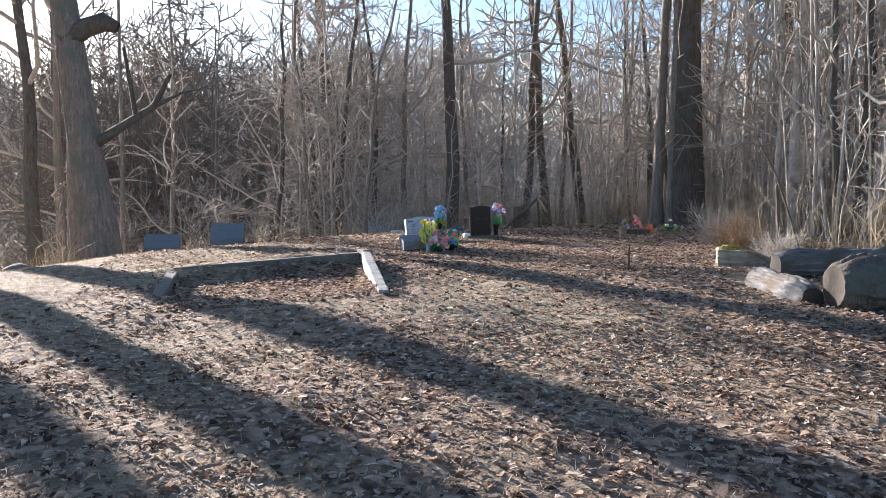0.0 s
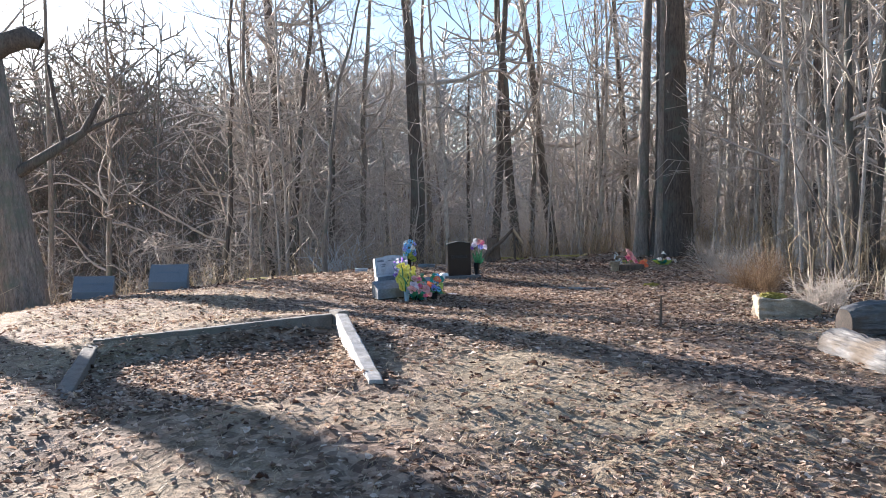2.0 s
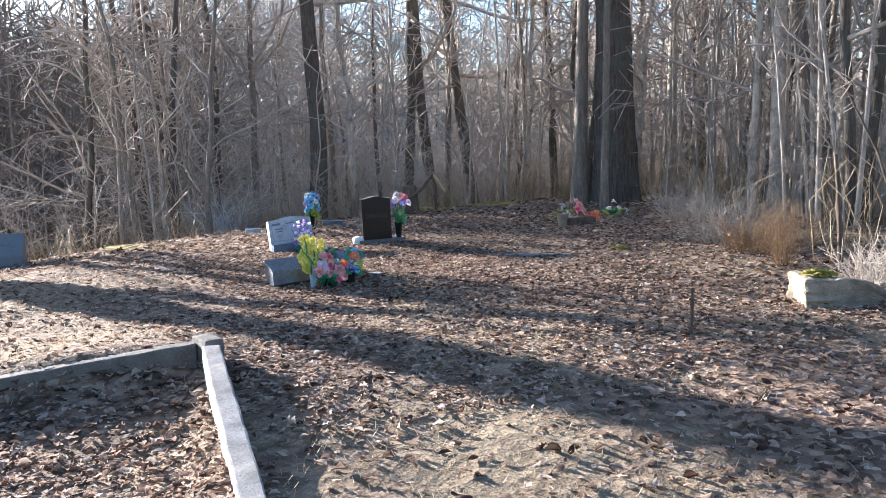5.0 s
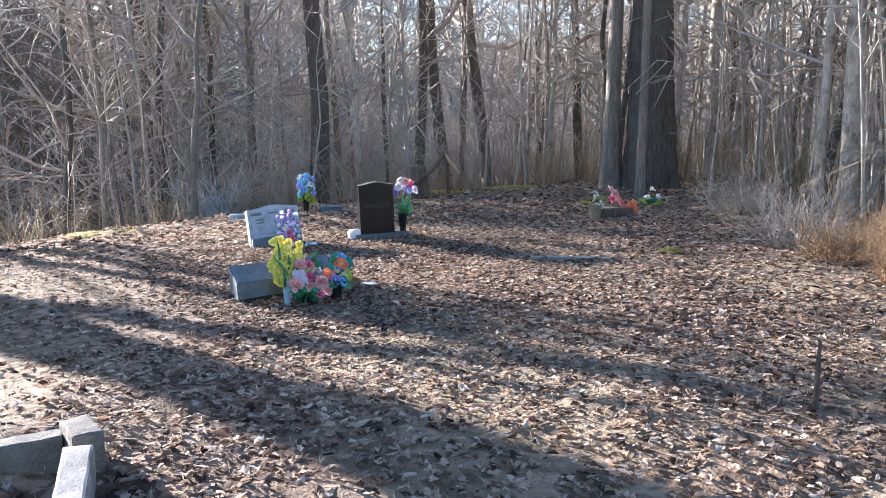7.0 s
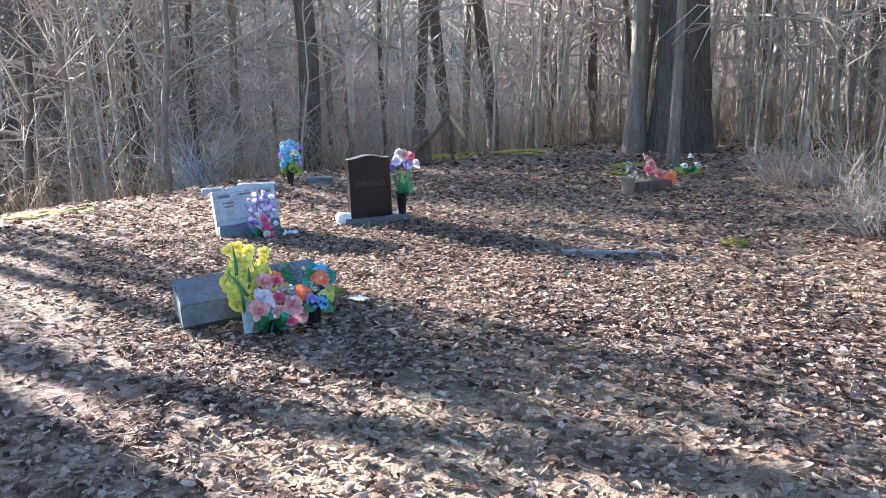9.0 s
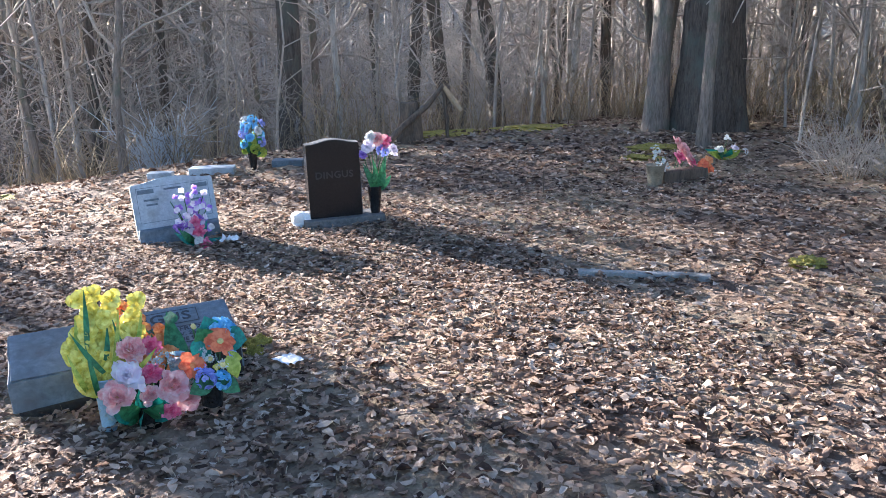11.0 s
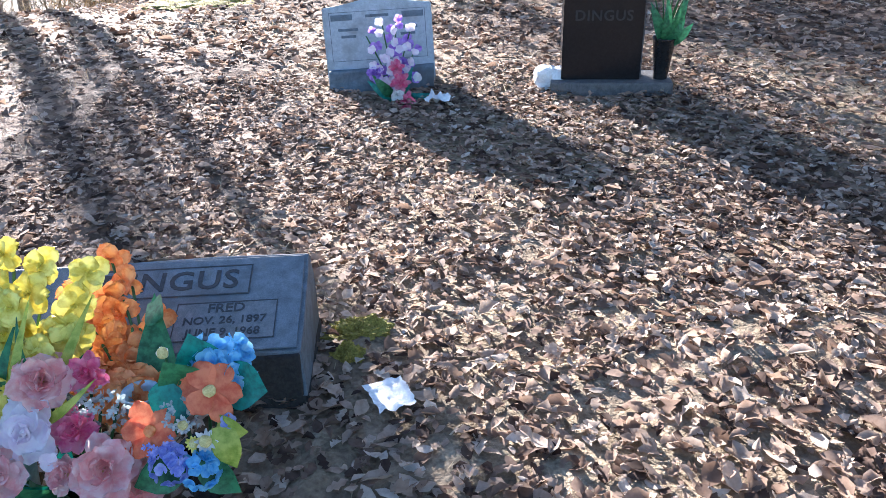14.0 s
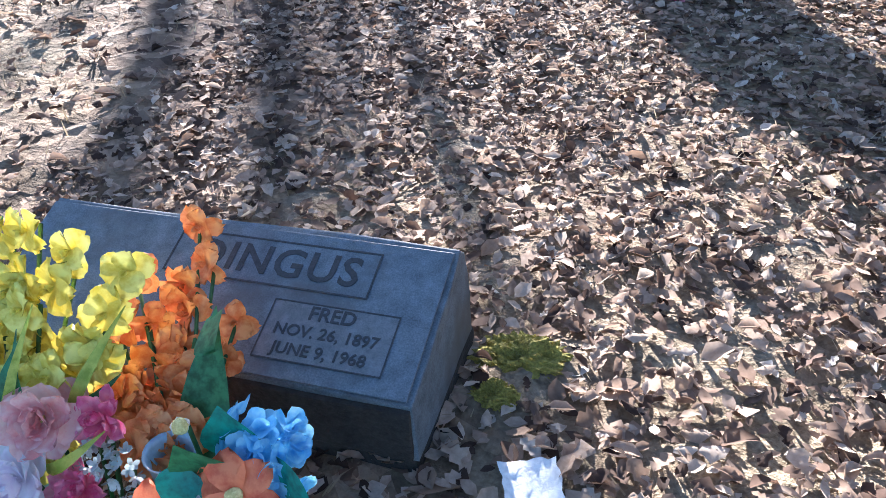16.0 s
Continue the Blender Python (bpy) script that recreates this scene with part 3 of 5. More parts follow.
young_trees(spots_in(100, 12.6, 24, 10, 26, lambda x, y: not in_clearing(x, y) and x < 12 + 0.7 * (y - 4)), 6, (BARK_PALE, TWIG), "straight pale bare sapling standing close beside the clearing", "saplings beside the clearing", (0.7, 1.3), 970,
            height=9.5, rad=0.034, first=0.2, limbs=12, kids=(3,), tip=0.008, sides=6, flare=0.3, bend=0.2, reach=0.10, wander=0.25, rise=(0.6, 1.8))
weeds = []
for n in range(10):
    wr = np.random.default_rng(990 + n)
    polys = []
    for _ in range(7):
        a, f, h = wr.uniform(0, 6.283), wr.uniform(0, 0.35), wr.uniform(0.35, 1.1)
        p = np.array([f * np.cos(a), f * np.sin(a), -0.05])
        q = p + np.array([wr.normal(0, 0.16), wr.normal(0, 0.16), h * 0.6])
        polys.append(([p, q, q + np.array([wr.normal(0, 0.25), wr.normal(0, 0.25), h * 0.35])], (0.006, 0.005, 0.003), 3))
    weeds.append(tubes(polys))
stuff("dry_weeds", *scatter(weeds, spots_in(900, -6, 19, 20, 32, lambda x, y: not in_clearing(x, y)), (0.6, 1.5)), STRAW, "dry tan weeds and stalks along the wood edge", "weeds")
stuff("dry_weeds", *scatter(weeds, spots_in(260, 9.6, 19, 6, 24, lambda x, y: not in_clearing(x, y) and x < 11 + 0.6 * (y - 2)), (0.6, 1.5)), STRAW, "dry tan weeds and stalks under the brush", "weeds")


# ---------------------------------------------------------------- stones
def prism(profile, x0, x1, bevel=0.008, rough=0.0, cuts=0, seed=0):
    """A solid with the side profile (y, z) drawn from x0 to x1."""
    bm = bmesh.new()
    a = [bm.verts.new((x0, y, z)) for y, z in profile]
    b = [bm.verts.new((x1, y, z)) for y, z in profile]
    bm.faces.new(a)
    bm.faces.new(b[::-1])
    for n in range(len(a)):
        bm.faces.new((a[n - 1], a[n], b[n], b[n - 1])[::-1])
    bmesh.ops.recalc_face_normals(bm, faces=bm.faces[:])
    if bevel:
        bmesh.ops.bevel(bm, geom=bm.edges[:], offset=bevel, segments=2, affect="EDGES", profile=0.6)
    if cuts:
        bmesh.ops.subdivide_edges(bm, edges=bm.edges[:], cuts=cuts, use_grid_fill=True)
    if rough:
        for v in bm.verts:
            v.co += Vector(noise.noise_vector(v.co * 9 + Vector((seed, 0, 0)))) * rough + Vector(noise.noise_vector(v.co * 35)) * rough * 0.5
    return bm


def serpentine(width, height, thick, dip=0.04, base=0.0, n=20, bevel=0.008):
    """An upright tablet with a gently curved top."""
    bm = bmesh.new()
    top = [(-width / 2 + width * k / n, height - dip * (1 - math.cos(math.pi * (2 * k / n - 1))) / 2) for k in range(n + 1)]
    ring = [(width / 2, base)] + top[::-1] + [(-width / 2, base)]
    a = [bm.verts.new((x, -thick / 2, z)) for x, z in ring]
    b = [bm.verts.new((x, thick / 2, z)) for x, z in ring]
    bm.faces.new(a)
    bm.faces.new(b[::-1])
    for k in range(len(a)):
        bm.faces.new((a[k - 1], a[k], b[k], b[k - 1])[::-1])
    bmesh.ops.recalc_face_normals(bm, faces=bm.faces[:])
    if bevel:
        sharp = [e for e in bm.edges if abs(e.calc_face_angle(0)) > 0.6]
        bmesh.ops.bevel(bm, geom=sharp, offset=bevel, segments=2, affect="EDGES")
    return bm


def lettering(text, size, m, material, parent, spread=1.0, align="CENTER"):
    cu = bpy.data.curves.new("lettering", "FONT")
    cu.body, cu.size, cu.align_x, cu.align_y, cu.extrude, cu.space_character = text, size, align, "CENTER", 0.0012, spread
    cu.resolution_u, cu.offset = 3, size * 0.016
    ob = new("lettering", cu)
    me = bpy.data.meshes.new_from_object(ob.evaluated_get(bpy.context.evaluated_depsgraph_get()))
    bpy.data.objects.remove(ob)
    return part("lettering", me, material, parent, "dark engraved lettering", m)


def border(w, h, line, m, material, parent):
    bm = bmesh.new()
    for x0, x1, y0, y1 in ((-w / 2, w / 2, h / 2 - line, h / 2), (-w / 2, w / 2, -h / 2, -h / 2 + line), (-w / 2, -w / 2 + line, -h / 2 + line, h / 2 - line), (w / 2 - line, w / 2, -h / 2 + line, h / 2 - line)):
        o = block(x0, x1, y0, y1, 0, 0.0012, 0)
        tmp = bpy.data.meshes.new("line")
        o.to_mesh(tmp)
        o.free()
        bm.from_mesh(tmp)
        bpy.data.meshes.remove(tmp)
    return part("border", bm, material, parent, "", m)


# the low bevel marker: local x along the face, y to the back, origin at the right front corner
bev = thing("bevel_gravestone", 5.012, 14.235, 0.36, "low blue-grey granite grave marker with a sloping engraved face", "gravestone", rz=-2.7)
bev.matrix_basis = bev.matrix_basis @ pose(0, 0, 0, 0, -2.6, 0)
part("foundation", block(-0.98, 0.012, -0.004, 0.392, -0.12, 0.125, 0.012, 0.006, 3, 3), SOIL_SHADE, bev, "dark rough base with soil and shade in its colour")
part("marker_body", prism(((0.0, 0.115), (0.385, 0.115), (0.372, 0.345), (0.352, 0.364), (0.0, 0.262)), -1.0, 0.01, 0.004, 0.006, 3, 1), GRANITE, bev, "rock-pitched grey granite sides")
# thin dark sheet on the right half, painting in soil and shade below the face
part("front_face", block(-0.50, 0.004, -0.010, 0.004, 0.12, 0.25, 0.004, 0.004, 4, 5), SOIL_SHADE, bev, "rough front blackened by soil and painted shade")
slope = math.degrees(math.atan2(0.105, 0.34))
face = pose(0, 0, 0.2635, slope, 0, 0)
part("polished_face", block(-0.99, 0.0, 0.004, 0.346, 0.001, 0.006, 0.002), GRANITE, bev, "smooth blue-grey polished face", face)
part("name_panel", block(-0.62, -0.145, 0.203, 0.317, 0.0045, 0.0072, 0.0004), GRANITE, bev, "raised name panel", face)
part("date_panel", block(-0.335, -0.062, 0.040, 0.176, 0.0045, 0.0072, 0.0004), PANEL, bev, "lighter dull date panel", face)
border(0.475, 0.114, 0.004, face @ pose(-0.3825, 0.260, 0.0072), LETTER, bev)
border(0.273, 0.136, 0.003, face @ pose(-0.1985, 0.108, 0.0072), LETTER, bev)
lettering("DINGUS", 0.100, face @ pose(-0.178, 0.259, 0.0074), LETTER, bev, 1.08, "RIGHT")
lettering("FRED", 0.044, face @ pose(-0.2, 0.152, 0.0074), LETTER, bev)
lettering("NOV. 26, 1897", 0.036, face @ pose(-0.2, 0.109, 0.0074), LETTER, bev)
lettering("JUNE 9, 1968", 0.036, face @ pose(-0.2, 0.067, 0.0074), LETTER, bev)

# the grey slant stone: local x along the face, leaning back
gy_ = thing("slant_gravestone", 5.31, 17.47, 0.36, "light grey granite gravestone with a rough base and an engraved face", "gravestone", rz=-4)
gy_.matrix_basis = gy_.matrix_basis @ pose(0, 0, 0.02, 0, -4.0, 0)
part("tablet", serpentine(0.66, 0.56, 0.17, 0.04, 0.06), PALE_GRANITE, gy_, "smooth pale face", pose(0, 0.03, 0, -9, 0, 0))
part("rough_base", prism(((-0.13, -0.12), (0.15, -0.12), (0.13, 0.15), (-0.085, 0.17)), -0.32, 0.32, 0.012, 0.014, 4, 8), GRANITE, gy_, "rock-pitched lower part")
tilt = pose(0, 0.03, 0, -9, 0, 0) @ pose(0, -0.0865, 0, 90, 0, 0)
part("scroll_band", block(-0.28, -0.15, 0.44, 0.475, 0, 0.003, 0.001), GRANITE, gy_, "", tilt)
part("scroll_band", block(0.15, 0.28, 0.44, 0.475, 0, 0.003, 0.001), GRANITE, gy_, "", tilt)
border(0.58, 0.29, 0.003, tilt @ pose(0, 0.345, 0), GRANITE, gy_)
for bx, bw, bz in ((-0.18, 0.12, 0.385), (-0.18, 0.09, 0.345), (0.18, 0.12, 0.385), (0.18, 0.09, 0.345), (0.0, 0.14, 0.46)):
    part("worn_line", block(bx - bw / 2, bx + bw / 2, bz - 0.008, bz + 0.008, 0, 0.0015, 0), GRANITE, gy_, "worn unreadable inscription", tilt)

# the black upright stone on its base
bk = thing("black_gravestone", 6.60, 17.20, 0.40, "upright polished black granite gravestone on a dark base", "gravestone", rz=-9)
bk.matrix_basis = bk.matrix_basis @ pose(0, 0, 0, 0, -1.5, 0)
part("base", block(-0.29, 0.42, -0.16, 0.16, -0.12, 0.13, 0.012, 0.006, 3, 5), BLACK_ROUGH, bk, "rough dark granite base")
part("tablet", serpentine(0.46, 0.80, 0.16, 0.035, 0.13, bevel=0.004), BLACK_GRANITE, bk, "mirror-polished black tablet")
part("top_edge", serpentine(0.458, 0.806, 0.15, 0.035, 0.77, bevel=0.003), BLACK_ROUGH, bk, "rough grey top edge")
lettering("DINGUS", 0.085, pose(0, -0.083, 0.50, 90, 0, 0), DIM_LETTER, bk, 1.1)
part("bolt_strip", block(0.232, 0.241, -0.06, 0.06, 0.14, 0.52, 0.003, 0.004, 2), BLACK_ROUGH, bk, "rough pale side edge")

# the two far markers, and a third in the shade
for x, y, rz, wd in ((1.32, 20.6, -14, 0.78), (-0.22, 23.2, -10, 0.90)):
    g = thing("slant_gravestone", x, y, hz(x, y) + (0.08 if x < 0 else 0.03), "squat blue-grey granite slant gravestone on dry grass", "gravestone", "far slant stones", rz)
    part("slant_body", prism(((-0.2, -0.1), (0.17, -0.1), (0.17, 0.54), (0.10, 0.55), (-0.17, 0.22), (-0.2, 0.2)), -wd / 2, wd / 2, 0.01, 0.006, 2, 2), PANEL, g)
    part("base", block(-wd / 2 - 0.05, wd / 2 + 0.05, -0.24, 0.21, -0.14, 0.05, 0.012, 0.006, 2), ROUGH_GRANITE, g)
    part("inscription", block(-wd * 0.28, wd * 0.28, -0.012, 0.012, 0, 0.003, 0), GRANITE, g, "", pose(0, -0.042, 0.385, 50.7, 0, 0))
fs = thing("fieldstone", -3.2, 19.8, hz(-3.2, 19.8), "dark rounded fieldstone half sunk in dry grass", "stone")
bm = bmesh.new()
bmesh.ops.create_icosphere(bm, subdivisions=3, radius=0.3)
for v in bm.verts:
    v.co += Vector(noise.noise_vector(v.co * 3)) * 0.08
    v.co.z *= 0.7
part("stone", bm, ROUGH_GRANITE, fs)

# flat markers by the wood edge, and a pale strip flush with the ground
for x, y, w, d, rz, mt, lb in ((6.35, 20.95, 0.55, 0.3, -20, PALE_GRANITE, "flat pale blue-grey grave marker among leaves"), (7.35, 21.0, 0.4, 0.26, -25, GRANITE, "flat blue-grey grave marker among leaves"), (5.75, 21.2, 0.3, 0.2, -20, PALE_GRANITE, "small flat pale marker among leaves")):
    f = thing("flat_grave_marker", x, y, hz(x, y), lb, "gravestone", "flat markers", rz)
    part("slab", block(-w / 2, w / 2, -d / 2, d / 2, -0.08, 0.085, 0.012, 0.006, 2), mt, f)
f = thing("kerb_stone", 7.93, 14.68, hz(7.93, 14.68), "long pale stone strip sunk level with leaves", "kerb", rz=-39)
part("slab", block(-0.45, 0.45, -0.04, 0.04, -0.1, 0.045, 0.01, 0.01, 4, 4), WHITEWASH, f)


# ---------------------------------------------------------------- grave plot kerbs
def kerb(p, q, width, depth, material, label, seed, overhang=0.0):
    (x0, y0, z0), (x1, y1, z1) = p, q
    ln, rz = math.hypot(x1 - x0, y1 - y0), math.degrees(math.atan2(y1 - y0, x1 - x0))
    k = thing("kerb_stone", x0, y0, z0, label, "kerb", "kerbs round the grave plot", rz)
    bm = block(0, ln + overhang, -width / 2, width / 2, -depth, 0, 0.012, 0, 0)
    cuts = [e for e in bm.edges if abs(e.verts[0].co.x - e.verts[1].co.x) > ln * 0.5]
    bmesh.ops.subdivide_edges(bm, edges=cuts, cuts=26, use_grid_fill=True)
    for v in bm.verts:
        v.co.z += (z1 - z0) * v.co.x / ln
        v.co += Vector(noise.noise_vector(Vector((v.co.x * 4 + seed, v.co.y * 9, v.co.z * 9)))) * 0.005 + Vector(noise.noise_vector(v.co * 23)) * 0.004
    part("kerb_body", bm, material, k)
    return k


kerb((2.07, 8.14, 0.485), (2.46, 10.62, 0.70), 0.115, 0.34, WHITEWASH, "long low kerb with worn whitewash, sloping along the grave plot", 1)
cp = thing("corner_post", 2.49, 10.80, 0.42, "short square concrete corner block joining the kerbs", "kerb", "kerbs round the grave plot", 9)
part("post_body", block(-0.062, 0.062, -0.10, 0.15, -0.25, 0.29, 0.012, 0.006, 3, 3), CONCRETE, cp)
kerb((0.03, 11.16, 0.49), (2.42, 10.90, 0.67), 0.11, 0.34, CONCRETE, "weathered grey concrete kerb at the head of the grave plot", 2)
kerb((-0.28, 8.1, 0.27), (0.02, 11.08, 0.46), 0.13, 0.30, CONCRETE, "weathered grey concrete kerb along the grave plot", 3)


# ---------------------------------------------------------------- logs, rock, shrubs, sticks
def log(p, q, r, label, seed, material):
    p, q = np.array(p, float), np.array(q, float)
    ln = np.linalg.norm(q - p)
    d = Vector(q - p).normalized()
    t = new("fallen_log")
    t.matrix_basis = Matrix.Translation(Vector(p)) @ d.to_track_quat("X", "Z").to_matrix().to_4x4()
    tagged(t, label, "log", "felled logs")
    n, k = 72, 60
    V, Q = [], []
    for a in range(k):
        x = ln * a / (k - 1)
        for b in range(n):
            w = 2 * math.pi * b / n
            c, d_ = math.cos(w), math.sin(w)
            twist = w + 0.25 * x
            fade = 0.25 + 0.75 * min(1, min(x, ln - x) / 0.2)
            rr = r * (0.90 + 0.10 * noise.noise(Vector((x * 1.2 + seed, c * 1.5, d_ * 1.5))) + fade * 0.30 * abs(noise.noise(Vector((x * 1.6 + seed, math.cos(twist) * 6, math.sin(twist) * 6)))) + fade * 0.20 * abs(noise.noise(Vector((x * 4 + seed, math.cos(twist) * 13, math.sin(twist) * 13)))))
            rr *= 1 - 0.22 * math.exp(-min(x, ln - x) / (0.05 + 0.03 * noise.noise(Vector((c * 2, d_ * 2, seed)))))
            V.append((x, rr * math.cos(w), rr * math.sin(w)))
    for a in range(k - 1):
        for b in range(n):
            c = (b + 1) % n
            Q.append((a * n + b, (a + 1) * n + b, (a + 1) * n + c, a * n + c))
    part("bark", mesh_np("bark", V, Q, smooth=False), material, t, "weathered furrowed bark")
    for side in (0, 1):
        ring = V[:n] if side == 0 else V[-n:]
        x = -0.012 if side == 0 else ln + 0.012
        W = [(x, 0, 0)] + [(x * 0.2 + v[0] * 0.8, v[1] * 0.55, v[2] * 0.55) for v in ring] + [(v[0], v[1] * 0.985, v[2] * 0.985) for v in ring]
        T = [(0, 1 + b, 1 + (b + 1) % n) for b in range(n)]
        S = [(1 + b, 1 + n + b, 1 + n + (b + 1) % n, 1 + (b + 1) % n) for b in range(n)]
        part("sawn_end", mesh_np("sawn_end", W, S, T), LOG_END, t, "dark weathered broken end")


log((6.80, 8.28, 0.46), (6.45, 6.95, 0.40), 0.165, "weathered grey log lying on dry leaves", 1, LOG_BARK)
log((6.50, 6.72, 0.56), (8.75, 6.25, 0.60), 0.29, "thick dark shaggy-barked log resting on leaves", 2, BARK_DARK)
log((7.45, 8.70, 0.58), (9.9, 8.25, 0.62), 0.19, "long grey weathered log beside the pale boulder", 3, LOG_BARK)

rk = thing("boulder", 8.12, 10.22, hz(8.12, 10.22), "pale tan layered limestone boulder with moss on top", "rock", rz=-28)
bm = block(-0.36, 0.38, -0.26, 0.26, -0.15, 0.25, 0.03, 0, 0)
bmesh.ops.subdivide_edges(bm, edges=bm.edges[:], cuts=10, use_grid_fill=True)
for v in bm.verts:
    v.co += Vector(noise.noise_vector(v.co * 2.6)) * 0.07 + Vector(noise.noise_vector(v.co * 9)) * 0.018
    v.co.z = v.co.z * (0.88 - 0.7 * v.co.x) * (1.12 - 1.6 * (v.co.x + 0.05) ** 2)
    v.co.y += 0.018 * math.sin(v.co.z * 70) * (0.5 + noise.noise(v.co * 4))
part("rock", bm, ROCK, rk)


def clump(name, n, seed, spread, height, width, material, label, category, x, y, z=None, kids=3):
    """A shrub or tuft of thin stems with short side shoots."""
    r = np.random.default_rng(seed)
    polys = []
    spec = {"deep": 1, "kids": (kids,), "tip": width * 0.5, "wander": 0.16, "up": 0.03, "lite": False}
    for _ in range(n):
        a, f = r.uniform(0, 2 * np.pi), r.uniform(0, 1) ** 0.5
        p = (0.35 * spread * f * np.cos(a), 0.35 * spread * f * np.sin(a), -0.03)
        d = np.array([np.cos(a) * 1.3 * spread * f, np.sin(a) * 1.3 * spread * f, 1.0])
        grow(r, p, d / np.linalg.norm(d), height * r.uniform(0.5, 1.1), width, 1, polys, spec)
    t = thing(name, x, y, hz(x, y) if z is None else z, label, category)
    part("shrub_body", tube_mesh("shrub_body", polys, False), material, t)
    return t


clump("shrub", 60, 1, 0.20, 0.66, 0.003, BUSH, "dry orange-brown feathery shrub beside the boulder", "shrub", 9.2, 11.65, None, 8)
clump("shrub", 80, 2, 0.6, 0.5, 0.005, BUSH, "low dry tan weed clump at the brush edge", "shrub", 9.9, 12.7, None, 7)
clump("shrub", 60, 3, 0.5, 0.5, 0.006, TWIG, "small dark leafless bramble beside the boulder", "shrub", 8.75, 10.2, None, 6)
clump("shrub", 70, 4, 0.8, 0.8, 0.006, TWIG, "tangled leafless bramble at the brush edge", "shrub", 10.4, 13.6, None, 6)
clump("shrub", 70, 5, 0.8, 0.7, 0.006, TWIG, "tangled leafless bramble at the brush edge", "shrub", 12.3, 16.3, None, 6)
# added stems stand in for an unidentified pale bluish patch among the trees
clump("shrub", 46, 6, 0.45, 1.5, 0.016, PALE_STEM, "added pale blue-grey stems in place of an unidentified pale patch on the slope", "shrub", 6.6, 26.6, None, 3)
for x, y, h, r, tx, ty, lb in ((6.05, 9.98, 0.36, 0.016, 0.02, 0.0, "short dark dead stick standing in leaves"), (9.75, 11.3, 1.25, 0.035, -0.06, 0.05, "dark broken sapling stub standing in brush"), (9.1, 10.0, 1.9, 0.014, -0.35, 0.2, "thin bent bare sapling beside the boulder"), (8.95, 17.4, 0.25, 0.01, 0.02, 0.0, "thin dead weed stalk among leaves")):
    t = thing("dead_stick", x, y, hz(x, y), lb, "stick")
    part("stem", tube_mesh("stem", [([(0, 0, -0.08), (tx * 0.3 * h, ty * 0.3 * h, h * 0.35), (tx * 0.6 * h, ty * 0.6 * h, h * 0.7), (tx * h, ty * h, h)], (r * 1.2, r, r * 0.9, r * 0.6), 6)]), DARK_WOOD, t)

# broken branch propped on a rotten stump at the wood edge
st = thing("stump", 9.85, 22.5, hz(9.85, 22.5), "dark rotten tree stump at the wood edge", "stump")
bm = bmesh.new()
bmesh.ops.create_cone(bm, cap_ends=True, segments=14, radius1=0.22, radius2=0.15, depth=0.75)
bmesh.ops.subdivide_edges(bm, edges=bm.edges[:], cuts=2, use_grid_fill=True)
for v in bm.verts:
    v.co += Vector(noise.noise_vector(v.co * 6)) * 0.05
    v.co.z += 0.25
part("wood", bm, DARK_WOOD, st)
br = thing("broken_branch", 9.35, 22.25, hz(9.35, 22.25), "broken forked branch with pale split wood, propped on a stump", "branch")
part("limb", tube_mesh("limb", [([(-0.1, 0, -0.02), (0.3, 0.0, 0.34), (0.7, 0.02, 0.62), (1.02, 0.05, 0.93)], (0.05, 0.055, 0.05, 0.035), 8)]), DARK_WOOD, br)
part("split_piece", tube_mesh("split_piece", [([(1.0, 0.05, 0.93), (1.12, 0.0, 0.75), (1.28, -0.05, 0.52)], (0.035, 0.05, 0.04), 5)]), RAW_WOOD, br, "pale freshly split wood")
part("side_limb", tube_mesh("side_limb", [([(1.03, 0.06, 0.92), (1.07, 0.05, 0.4), (1.1, 0.05, -0.1)], (0.03, 0.03, 0.03), 6)]), DARK_WOOD, br)


# ---------------------------------------------------------------- artificial flowers
def petal(length, width, curl, cup, point=0.0, fine=False, wave=0.0, phase=0.0):
    """Corners and faces of one petal along +x, curling up, with a wavy rim where wave is given."""
    rows = ((0.0, 0.2), (0.25, 0.62), (0.5, 0.92), (0.75, 1.0), (0.92, 0.74), (1.0, 0.36)) if fine else ((0.0, 0.22), (0.35, 0.8), (0.7, 1.0), (1.0, 0.45 * (1 - point)))
    cols = (-1, -0.5, 0, 0.5, 1) if fine else (-1, 0, 1)
    V = []
    for t, w in rows:
        a = curl * t
        x, z = length * (math.sin(a) / curl if abs(curl) > 1e-3 else t), length * ((1 - math.cos(a)) / curl if abs(curl) > 1e-3 else 0)
        for s in cols:
            ruffle = wave * length * t * t * math.sin(5.5 * s + 3 * t + phase)
            V.append((x - 0.08 * length * t * abs(s), s * w * width / 2, z + cup * width * (abs(s) * w) ** 2 + ruffle))
    n, k = len(cols), len(rows)
    Q = [(n * r + s, n * r + s + 1, n * r + s + n + 1, n * r + s + n) for r in range(k - 1) for s in range(n - 1)]
    return np.array(V), np.array(Q)


def bloom_mesh(name, seed, layers):
    """Layers of (count, length, width, lift in degrees, curl, cup, height)."""
    r = np.random.default_rng(seed)
    V, Q, base = [], [], 0
    for count, ln, wd, lift, curl, cup, h in layers:
        off = r.uniform(0, 6.28)
        for k in range(count):
            v, q = petal(ln * r.uniform(0.85, 1.12), wd * r.uniform(0.85, 1.12), curl * r.uniform(0.7, 1.3), cup, 0.0, ln > 0.025, 0.09, r.uniform(0, 6.28))
            m = np.array(Euler((r.normal(0, 0.22), -radians(lift) + r.normal(0, 0.18), off + 6.2832 * k / count + r.normal(0, 0.08))).to_matrix())
            V.append(v @ m.T + (0, 0, h))
            Q.append(q + base)
            base += len(v)
    return mesh_np(name, np.concatenate(V), np.concatenate(Q), smooth=True)


